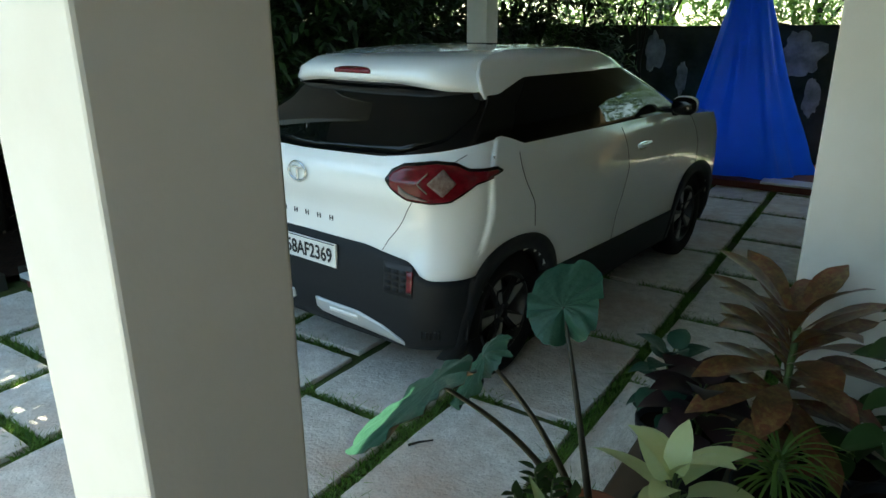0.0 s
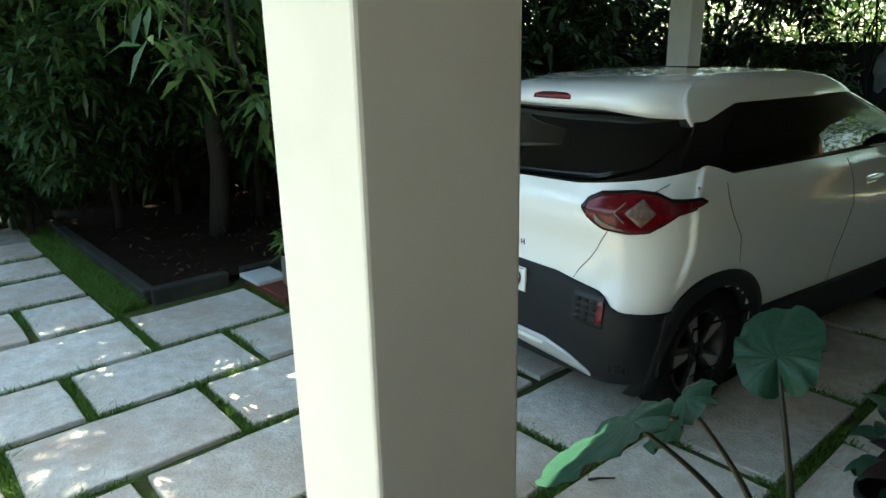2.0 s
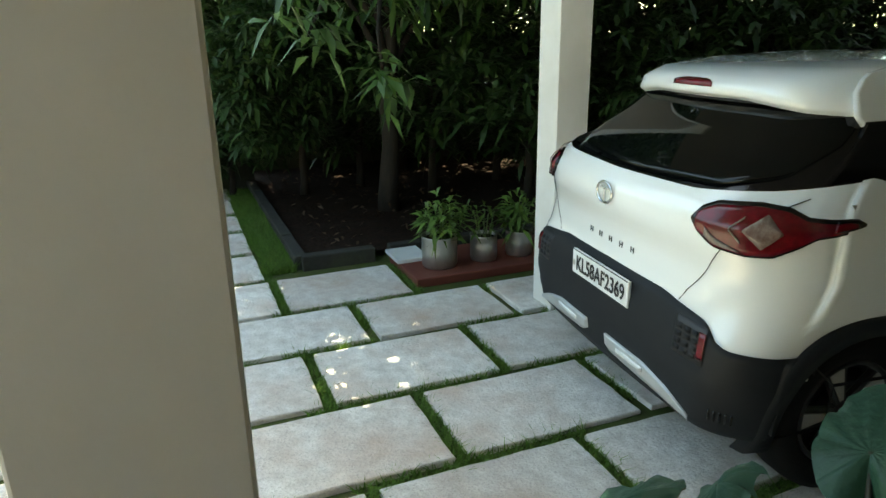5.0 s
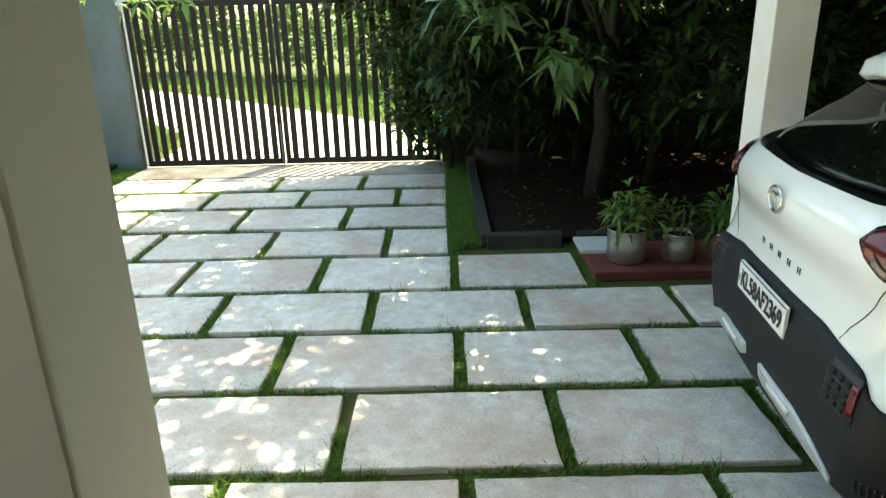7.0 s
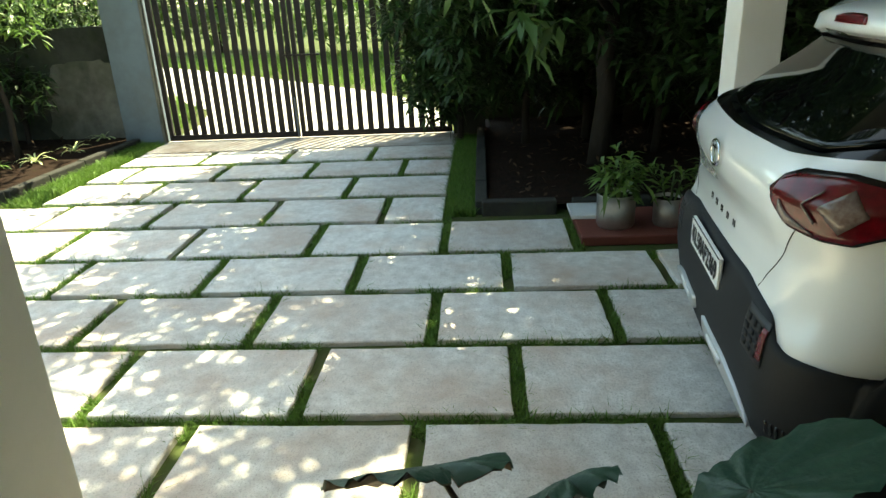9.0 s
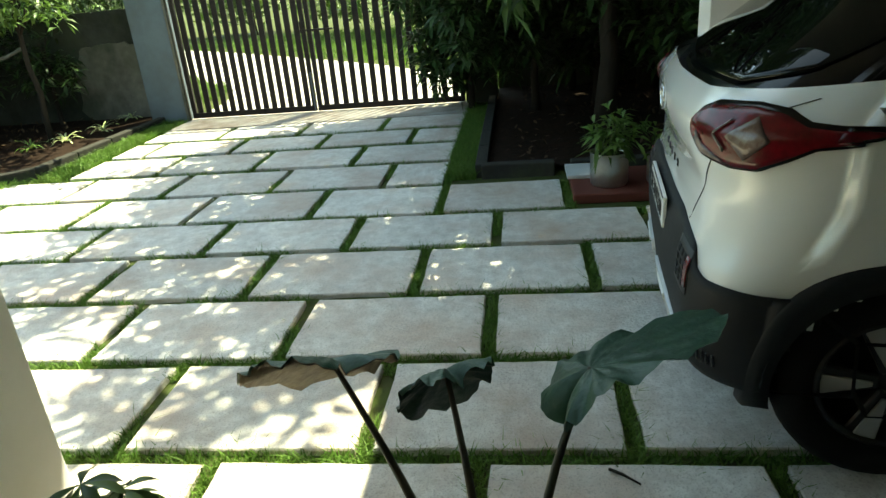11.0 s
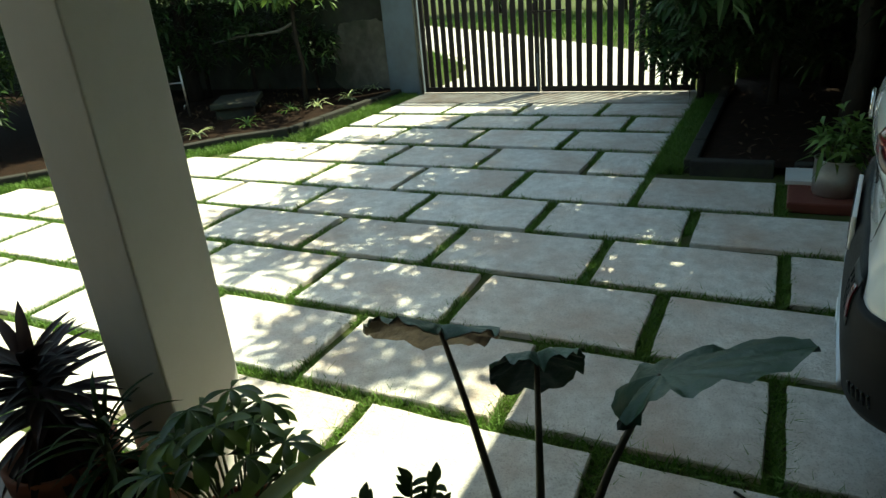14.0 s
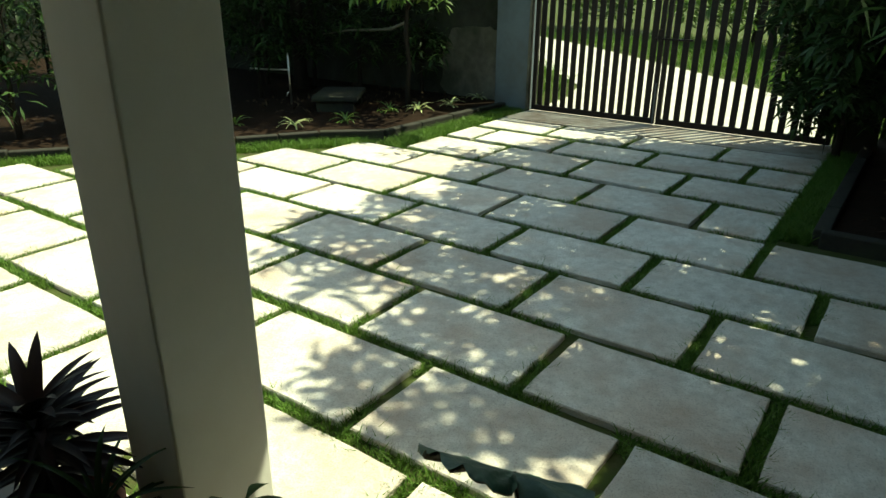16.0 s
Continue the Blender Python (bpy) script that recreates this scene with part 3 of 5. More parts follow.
tree("mango_tree", -6.35, 2.55, 2.9, 0.085,
     [(-0.5, -0.4, 3.6, 1.5, 1.3, 0.8), (0.8, 0.3, 3.5, 1.3, 1.3, 0.8), (0.3, -0.5, 2.6, 0.9, 0.7, 0.45), (-0.9, -1.3, 2.3, 0.55, 0.5, 0.6), (1.0, 0.9, 2.5, 0.9, 0.9, 0.5), (0.0, 1.2, 3.0, 1.2, 1.0, 0.8), (-1.4, 0.5, 3.0, 1.0, 1.0, 0.8), (1.1, -0.2, 2.1, 0.5, 0.5, 0.35), (2.85, -1.25, 1.76, 0.2, 0.2, 0.14), (2.75, -0.85, 1.52, 0.14, 0.14, 0.10), (2.3, -0.9, 2.3, 0.6, 0.5, 0.3), (1.2, -1.2, 2.4, 0.7, 0.6, 0.4), (1.3, 0.5, 2.75, 0.9, 0.8, 0.3), (1.4, 1.5, 2.7, 0.8, 0.8, 0.3), (0.6, -0.2, 2.9, 0.9, 0.8, 0.3), (-0.6, -0.7, 2.7, 0.8, 0.7, 0.3), (0.2, 0.7, 2.0, 0.7, 0.5, 0.35), (-0.6, 0.0, 1.9, 0.5, 0.5, 0.35)],
     11, (0.2, 0.05, 0.9), 11, M_LEAF, "dark green mango tree with drooping pointed leaves in the shaded bed", (0.1, 0.1), 85)
# high crowns out of view: dappled shade for the drive, less sky for the bed
tree("shade_tree", -8.35, 3.3, 4.2, 0.10,
     [(0.1, -1.6, 5.0, 1.3, 1.1, 0.6), (1.7, -1.2, 4.9, 1.4, 1.2, 0.6), (3.0, -0.6, 5.0, 1.3, 1.2, 0.6), (1.1, 0.8, 5.2, 1.7, 1.5, 0.8), (2.9, 1.2, 5.0, 1.4, 1.4, 0.7), (-0.4, 0.5, 5.0, 1.4, 1.4, 0.7), (1.4, -2.6, 4.9, 1.1, 0.9, 0.5), (3.7, -1.6, 4.8, 0.9, 0.8, 0.5), (1.1, 2.6, 4.8, 1.8, 1.4, 0.8), (0.3, -3.0, 5.0, 1.1, 0.9, 0.5), (2.6, -2.9, 4.9, 1.2, 0.9, 0.5), (-0.4, -2.5, 5.1, 1.0, 0.9, 0.5), (3.4, 0.2, 4.6, 1.0, 1.0, 0.6), (2.2, -2.0, 4.6, 0.8, 0.7, 0.4), (0.4, 0.0, 3.9, 1.2, 1.2, 0.4), (1.6, 1.6, 3.8, 1.3, 1.3, 0.4), (0.2, 2.4, 3.8, 1.2, 1.2, 0.4), (2.6, 3.0, 3.9, 1.1, 1.1, 0.4), (0.6, 4.2, 3.9, 1.3, 1.3, 0.4)],
     11, (0.22, 0.06, 0.7), 13, M_LEAF, "tall spreading shade tree over the drive", (0.1, 0.1), 205)
# crown added above the view to block sky light from the bed
tree("shade_tree", -7.0, 7.0, 4.0, 0.11,
     [(0.0, -1.0, 4.8, 1.8, 1.5, 0.8), (1.2, 0.6, 4.6, 1.6, 1.5, 0.8), (-1.2, 0.6, 4.6, 1.5, 1.5, 0.8), (0.3, 1.8, 4.4, 1.6, 1.3, 0.7)],
     11, (0.22, 0.06, 0.7), 14, M_LEAF, "tall tree with unseen crown, added to darken the back of the bed", (0, 0), 240)
# unseen crowns added to keep light off the bed by the wall
tree("shade_tree", -7.6, -6.4, 3.2, 0.09,
     [(0.2, 0.8, 3.9, 1.5, 1.3, 0.7), (1.0, -0.8, 3.8, 1.4, 1.4, 0.7), (-0.8, -0.6, 4.0, 1.4, 1.3, 0.7), (0.3, 2.0, 3.6, 1.1, 0.9, 0.5), (0.2, -2.4, 3.8, 1.5, 1.4, 0.8), (-1.2, 1.8, 3.9, 1.2, 1.0, 0.5), (-2.0, 0.6, 4.2, 1.2, 1.2, 0.6), (-1.8, 3.0, 4.2, 1.0, 0.8, 0.5), (1.5, 0.9, 3.4, 1.0, 0.9, 0.4), (0.4, 1.3, 3.0, 0.9, 0.8, 0.3), (-0.6, 0.9, 2.9, 0.8, 0.8, 0.3)],
     11, (0.2, 0.055, 0.7), 15, M_LEAF, "tall tree with unseen crown, added to shade the planted bed by the wall", (0, 0), 280)
tree("gate_shrub", -7.75, 1.15, 1.7, 0.03,
     [(0.0, -0.25, 0.75, 0.35, 0.4, 0.5), (0.1, -0.3, 1.4, 0.45, 0.55, 0.5), (0.0, 0.1, 1.9, 0.6, 0.7, 0.45), (0.2, 0.3, 1.0, 0.45, 0.45, 0.7), (0.1, -0.5, 2.2, 0.6, 0.6, 0.35), (0.9, 0.5, 1.9, 0.6, 0.5, 0.6), (1.1, 0.6, 1.2, 0.4, 0.4, 0.5), (1.3, 0.1, 1.15, 0.35, 0.3, 0.45), (1.5, 0.2, 1.7, 0.5, 0.45, 0.4), (0.4, 0.1, 2.5, 0.8, 0.8, 0.4), (-0.35, -0.4, 1.5, 0.3, 0.6, 0.5), (-0.35, -0.35, 0.7, 0.25, 0.4, 0.45), (-0.2, -0.9, 2.0, 0.4, 0.5, 0.3)],
     11, (0.16, 0.046, 0.7), 12, M_LEAFDK, "leafy green shrub hanging over one end of the gate", (0, 0.1), 360)
# dark leaf copy here paints the bed's shade into the foliage
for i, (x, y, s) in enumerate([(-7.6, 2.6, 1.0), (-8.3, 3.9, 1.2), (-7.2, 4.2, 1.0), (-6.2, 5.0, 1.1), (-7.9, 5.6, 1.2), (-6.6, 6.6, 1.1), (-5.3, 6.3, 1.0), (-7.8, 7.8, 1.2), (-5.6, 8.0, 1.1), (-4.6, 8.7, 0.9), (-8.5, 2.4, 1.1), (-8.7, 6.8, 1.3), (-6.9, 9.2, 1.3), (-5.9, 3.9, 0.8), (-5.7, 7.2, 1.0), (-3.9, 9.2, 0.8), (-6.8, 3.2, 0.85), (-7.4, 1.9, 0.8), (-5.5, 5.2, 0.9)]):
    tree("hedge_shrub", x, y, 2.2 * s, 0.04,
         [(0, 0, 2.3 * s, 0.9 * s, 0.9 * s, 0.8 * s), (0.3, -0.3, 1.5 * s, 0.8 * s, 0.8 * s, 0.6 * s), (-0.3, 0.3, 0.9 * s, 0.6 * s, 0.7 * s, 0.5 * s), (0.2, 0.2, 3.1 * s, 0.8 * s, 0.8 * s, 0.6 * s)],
         10, (0.2, 0.058, 0.6), 20 + i, M_LEAFDK, "dense green shrub, leaves darkened to pass for the bed's shade", (0.05, 0.05), 170)
for i, (x, y) in enumerate([(-2.98, 9.2), (-2.86, 9.25)]):
    tree("sapling", x, y, 2.4, 0.016, [(0.05, 0.0, 1.95, 0.3, 0.2, 0.25), (-0.1, 0.05, 2.4, 0.4, 0.25, 0.3)], 8, (0.14, 0.045, 0.6), 160 + i, M_LEAF, "thin bare-stemmed sapling in front of the boundary wall", (0.05 - 0.1 * i, 0), 90)
garden_tree = tree("garden_tree", -7.3, -4.0, 2.6, 0.03,
     [(0.3, 0.5, 1.9, 0.6, 0.5, 0.35), (0.2, -0.3, 1.6, 0.5, 0.5, 0.3), (0.3, 0.35, 1.5, 0.45, 0.4, 0.2), (0.85, 2.1, 2.0, 0.3, 0.3, 0.16), (0.8, 2.75, 1.95, 0.2, 0.2, 0.12), (0.6, 1.4, 2.2, 0.4, 0.5, 0.25), (-0.5, 0.8, 2.4, 0.8, 0.6, 0.4), (0.6, -0.3, 2.5, 0.9, 0.9, 0.5), (-0.7, -0.5, 2.9, 0.9, 0.9, 0.5), (0.2, 0.2, 3.2, 0.9, 0.9, 0.5)],
     10, (0.17, 0.045, 0.6), 50, M_LEAFHI, "slender young tree with bright green leaves by the gate post", (0, 0), 80)
# light falling on this limb is put into its paler bark
part("limb", tube_mesh("limb", [(0.0, 0.0, 1.15), (-0.1, -0.35, 1.04), (-0.2, -0.75, 1.0), (-0.2, -1.2, 0.98), (-0.2, -1.75, 0.90)], [0.02, 0.022, 0.02, 0.016, 0.01], M_LITBARK, 7), None, garden_tree, "bare low limb, bark painted paler for the light on it")
# same shaded leaf copy, for the gloom by the wall
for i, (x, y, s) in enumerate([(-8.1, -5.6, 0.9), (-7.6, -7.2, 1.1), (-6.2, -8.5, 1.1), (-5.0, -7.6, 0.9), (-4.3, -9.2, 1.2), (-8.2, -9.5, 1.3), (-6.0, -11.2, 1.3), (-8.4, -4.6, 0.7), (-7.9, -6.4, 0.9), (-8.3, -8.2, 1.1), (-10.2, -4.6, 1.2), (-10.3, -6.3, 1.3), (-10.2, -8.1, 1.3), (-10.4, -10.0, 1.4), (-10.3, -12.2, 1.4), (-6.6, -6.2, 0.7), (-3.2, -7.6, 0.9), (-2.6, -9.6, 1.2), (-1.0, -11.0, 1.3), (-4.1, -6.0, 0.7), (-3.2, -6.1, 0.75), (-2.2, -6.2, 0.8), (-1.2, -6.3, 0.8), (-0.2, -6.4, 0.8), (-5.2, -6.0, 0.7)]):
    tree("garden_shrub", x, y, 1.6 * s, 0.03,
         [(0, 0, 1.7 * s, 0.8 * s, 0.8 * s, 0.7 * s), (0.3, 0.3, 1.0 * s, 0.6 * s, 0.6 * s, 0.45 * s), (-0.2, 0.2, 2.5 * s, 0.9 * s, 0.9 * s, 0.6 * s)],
         9, (0.17, 0.04, 0.7), 70 + i, M_LEAFDK, "green garden shrub against the mossy wall, leaves darkened for shade", (0, 0), 150)
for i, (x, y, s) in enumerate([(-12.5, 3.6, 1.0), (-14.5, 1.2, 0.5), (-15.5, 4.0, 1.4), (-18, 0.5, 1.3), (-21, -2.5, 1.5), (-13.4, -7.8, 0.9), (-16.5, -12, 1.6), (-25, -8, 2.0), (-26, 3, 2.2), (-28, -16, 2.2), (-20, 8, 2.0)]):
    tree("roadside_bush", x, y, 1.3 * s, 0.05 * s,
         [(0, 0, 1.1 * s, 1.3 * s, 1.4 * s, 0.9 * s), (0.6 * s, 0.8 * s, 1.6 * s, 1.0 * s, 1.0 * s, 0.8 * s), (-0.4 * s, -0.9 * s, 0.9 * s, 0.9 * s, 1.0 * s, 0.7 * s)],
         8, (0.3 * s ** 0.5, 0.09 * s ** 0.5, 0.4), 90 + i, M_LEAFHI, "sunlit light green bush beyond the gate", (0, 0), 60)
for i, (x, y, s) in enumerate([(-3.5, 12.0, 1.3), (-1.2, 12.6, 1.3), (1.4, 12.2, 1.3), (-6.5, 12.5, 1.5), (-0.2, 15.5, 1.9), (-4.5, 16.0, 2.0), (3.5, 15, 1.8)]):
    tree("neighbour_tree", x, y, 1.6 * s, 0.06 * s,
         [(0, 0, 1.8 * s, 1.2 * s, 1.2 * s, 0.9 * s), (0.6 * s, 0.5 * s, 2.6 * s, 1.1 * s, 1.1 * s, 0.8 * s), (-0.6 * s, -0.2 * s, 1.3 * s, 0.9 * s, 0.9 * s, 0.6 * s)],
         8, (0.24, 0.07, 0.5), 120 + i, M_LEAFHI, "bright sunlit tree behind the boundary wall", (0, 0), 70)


# ---------------- tarpaulin, pots and ledge ----------------
def tarp(x, y):
    n, m_ = 56, 16
    verts, faces = [], []
    for j in range(m_ + 1):
        v = j / m_
        z = 0.02 + 3.0 * v
        r = 0.80 - 0.66 * min(1.0, v / 0.75) ** 0.85
        for i in range(n):
            a = 2 * math.pi * i / n
            fold = 1 + (0.10 - 0.05 * v) * math.sin(5 * a + 1.5 * noise.noise((v * 2, 0, 0))) + 0.05 * math.sin(11 * a + 2 * v) + 0.06 * noise.noise((math.cos(a) * 2, math.sin(a) * 2, v * 4))
            verts.append((x + r * fold * math.cos(a) - 0.10 * v, y + 0.75 * r * fold * math.sin(a), z + (0.05 * math.sin(3 * a + 1) if j == 0 else 0)))
    for j in range(m_):
        for i in range(n):
            faces.append((j * n + i, j * n + (i + 1) % n, (j + 1) * n + (i + 1) % n, (j + 1) * n + i))
    faces.append(tuple(range(m_ * n, (m_ + 1) * n)))
    t = thing("tarpaulin", (0, 0, 0), 0, "bright blue tarpaulin draped in a tall cone of folds", "tarpaulin")
    part("sheet", mesh_from("sheet", verts, faces, M_TARP), None, t)
    part("hem", tube_mesh("hem", verts[:n] + verts[:1], [0.012] * (n + 1), M_TARP, 6), None, t, "rolled blue hem")
    return t


tarp(-1.46, 8.72)
ledge = thing("planter_ledge", (-1.05, 8.25, -0.03), 0, "low red ledge with pale tile edge under the tarpaulin", "ledge")
part("base", box_bm(-0.95, 0.75, -0.3, 1.2, 0, 0.10, 0.008), M_RED, ledge)
part("tile_top", box_bm(0.0, 0.77, -0.32, -0.05, 0.1, 0.125, 0.004), M_TILE, ledge, "pale ceramic tile")
pot_ledge = thing("planter_ledge", (-4.53, 2.75, -0.03), 0, "low dark red ledge carrying metal pots", "ledge")
part("base", box_bm(-0.36, 0.30, -0.66, 1.6, 0, 0.07, 0.01), M_RED, pot_ledge)
part("tile_top", box_bm(-0.40, -0.08, -0.68, -0.42, 0.07, 0.10, 0.004), M_TILE, pot_ledge, "pale ceramic tile")


def metal_pot(x, y, r, h, seed, big):
    rng = np.random.default_rng(seed)
    p = thing("potted_plant", (x, y, 0.04), 0, "spear-leaved green plant in a dented steel pot" if big else "small leafy plant in a steel pot", "potted plant", "plants in steel pots")
    part("pot", lathe_bm([(r * 0.92, 0), (r, 0.02), (r, h * 0.5), (r * 1.01, h * 0.55), (r, h * 0.6), (r * 1.0, h - 0.01), (r * 1.04, h), (r * 0.95, h), (r * 0.93, h - 0.03)], 28), M_STEEL, p, smooth=True)
    part("soil", lathe_bm([(r * 0.9, h - 0.06), (r * 0.92, h - 0.025)], 16), M_SOIL, p)
    pts = blob_points(rng, 26 if big else 7, (0, 0, h + 0.10), (r * 1.1, r * 1.1, 0.15), 0.1)
    part("foliage", leaves_mesh("foliage", rng, pts, 7, 0.16 if big else 0.13, 0.035, M_LEAFHI, 0.9, 0.5), None, p)
    for k in range(5):
        a = k * 1.3
        part("stem", tube_mesh("stem", bend((r * 0.3 * math.cos(a), r * 0.3 * math.sin(a), h - 0.04), (r * 0.8 * math.cos(a), r * 0.8 * math.sin(a), h + 0.18)), [0.005] * 8, M_STEMG, 5), None, p)
    return p


metal_pot(-4.47, 2.36, 0.135, 0.24, 1, True)
metal_pot(-4.47, 2.73, 0.105, 0.20, 2, False)
metal_pot(-4.47, 3.04, 0.105, 0.20, 3, True)


# ---------------- the parked car ----------------
def table(z, rows, col):
    for a, b in zip(rows, rows[1:]):
        if z <= b[0]:
            t = max(0.0, (z - a[0]) / (b[0] - a[0]))
            return a[col] + (b[col] - a[col]) * t
    return rows[-1][col]


# height: half width, rear end, front end
LOWER = [(0.18, 0.79, 0.10, 3.66), (0.32, 0.83, 0.0, 3.76), (0.50, 0.858, -0.025, 3.80), (0.66, 0.866, -0.015, 3.82), (0.77, 0.868, 0.02, 3.81), (0.90, 0.872, 0.025, 3.78), (1.01, 0.868, -0.015, 3.73), (1.09, 0.862, -0.012, 3.66), (1.16, 0.84, 0.035, 3.55), (1.20, 0.815, 0.08, 3.45), (1.29, 0.77, 0.18, 3.3)]
CABIN = [(1.12, 0.80, 0.04, 3.02), (1.18, 0.795, 0.098, 2.93), (1.28, 0.765, 0.225, 2.72), (1.37, 0.725, 0.345, 2.50), (1.46, 0.675, 0.43, 2.28), (1.52, 0.645, 0.52, 2.17)]
ROOFT = [(1.455, 0.665, 0.39, 2.30), (1.475, 0.668, 0.358, 2.27), (1.52, 0.655, 0.365, 2.18), (1.565, 0.625, 0.455, 2.06), (1.595, 0.56, 0.69, 1.92), (1.612, 0.42, 1.0, 1.7), (1.62, 0.2, 1.25, 1.45)]
S_REAR, S_CORNER, S_SIDE = 0.52, 0.50, 2.60   # stretches of the outline, in metres of its parameter s


def outline_point(tab, s, z, rc=0.34, fc=0.42, off=0.0, crown=0.07, taper=0.0):
    """Point of the car's skin: s runs from the middle of the tail round one flank (sign gives the side) to the nose."""
    sg, a = (1 if s >= 0 else -1), abs(s)
    w, r, f = table(z, tab, 1) + off, table(z, tab, 2) - off, table(z, tab, 3) + off
    if tab is LOWER:   # the tail is squarer at bumper height
        k = max(0.0, min(1.0, (z - 0.66) / 0.36))
        rc, crown = rc * (0.60 + 0.40 * k), crown * (0.55 + 0.45 * k)
    rc_, fc_ = min(rc, w * 0.8), min(fc, w * 0.8)
    if a <= S_REAR:
        x, y = (w - rc_) * a / S_REAR, r
    elif a <= S_REAR + S_CORNER:
        t = (a - S_REAR) / S_CORNER * math.pi / 2
        x, y = w - rc_ + rc_ * math.sin(t), r + rc_ - rc_ * math.cos(t)
    elif a <= S_REAR + S_CORNER + S_SIDE:
        t = (a - S_REAR - S_CORNER) / S_SIDE
        x, y = w + 0.012 * math.sin(math.pi * t), r + rc_ + (f - fc_ - r - rc_) * t
    elif a <= S_REAR + 2 * S_CORNER + S_SIDE:
        t = (a - S_REAR - S_CORNER - S_SIDE) / S_CORNER * math.pi / 2
        x, y = w - fc_ + fc_ * math.cos(t), f - fc_ + fc_ * math.sin(t)
    else:
        t = (a - S_REAR - 2 * S_CORNER - S_SIDE) / S_REAR
        x, y = (w - fc_) * (1 - t), f
    if taper:
        x *= 1 - taper * max(0.0, 1 - (y - r) / 1.3)
    if y < r + rc_:
        y += crown * (x / w) ** 2 * (1 if a <= S_REAR + S_CORNER else 0.0)
    return Vector((sg * x, y, z))


S_END = 2 * S_REAR + 2 * S_CORNER + S_SIDE
WHEELS = [(0.585, 0.335), (3.03, 0.335)]


def flank_x(y, z):
    """Half width of the lower skin at a place along the car."""
    a, b = 0.1, S_REAR + S_CORNER + S_SIDE
    for _ in range(24):
        m_ = (a + b) / 2
        if outline_point(LOWER, m_, z).y < y:
            a = m_
        else:
            b = m_
    return outline_point(LOWER, a, z).x


def skin_mesh(name, tab, s0, s1, ns, zlo, zhi, nz, material, off=0.0, cut=None, thick=0.0, **kw):
    """A patch of the skin between s0 and s1; zlo and zhi are functions of s. cut(p) drops faces."""
    verts, faces = [], []
    for i in range(ns + 1):
        s = s0 + (s1 - s0) * i / ns
        a, b = zlo(s), zhi(s)
        for j in range(nz + 1):
            verts.append(outline_point(tab, s, a + (b - a) * j / nz, off=off, **kw))
    for i in range(ns):
        for j in range(nz):
            f = (i * (nz + 1) + j, (i + 1) * (nz + 1) + j, (i + 1) * (nz + 1) + j + 1, i * (nz + 1) + j + 1)
            if cut is None or not cut(sum((verts[k] for k in f), Vector()) / 4):
                faces.append(f)
    if thick:
        n0 = len(verts)
        back = []
        for i in range(ns + 1):
            s = s0 + (s1 - s0) * i / ns
            a, b = zlo(s), zhi(s)
            for j in range(nz + 1):
                back.append(outline_point(tab, s, a + (b - a) * j / nz, off=off - thick, **kw))
        verts += back
        row = nz + 1
        for i in range(ns):
            faces.append((i * row, n0 + i * row, n0 + (i + 1) * row, (i + 1) * row))
            faces.append((i * row + nz, (i + 1) * row + nz, n0 + (i + 1) * row + nz, n0 + i * row + nz))
        for j in range(nz):
            faces.append((j, j + 1, n0 + j + 1, n0 + j))
            faces.append((ns * row + j, n0 + ns * row + j, n0 + ns * row + j + 1, ns * row + j + 1))
    return mesh_from(name, verts, faces, material)


def pl(points):
    """A function through (s, z) points, with straight pieces."""
    return lambda s: table(s, points, 1)


def in_arch(p):
    return any(math.hypot(p.y - wy, p.z - wz) < 0.355 for wy, wz in WHEELS) and abs(p.x) > 0.6


def belt(s):
    a = abs(s)
    return table(a, [(0, 1.165), (0.5, 1.172), (0.75, 1.195), (0.95, 1.222), (1.10, 1.236), (1.20, 1.215), (1.30, 1.185), (S_REAR + S_CORNER + 1.9, 1.17), (S_REAR + S_CORNER + 2.35, 1.12), (S_END, 1.0)], 1)


def bumper_top(s):
    a = abs(s)
    return table(a, [(0, 0.765), (0.34, 0.76), (0.42, 0.745), (0.565, 0.725), (0.60, 0.70), (0.63, 0.675), (0.70, 0.655), (0.94, 0.645), (1.10, 0.64), (1.24, 0.50), (S_REAR + S_CORNER + S_SIDE - 0.25, 0.45), (S_REAR + S_CORNER + S_SIDE, 0.52), (S_END, 0.58)], 1)


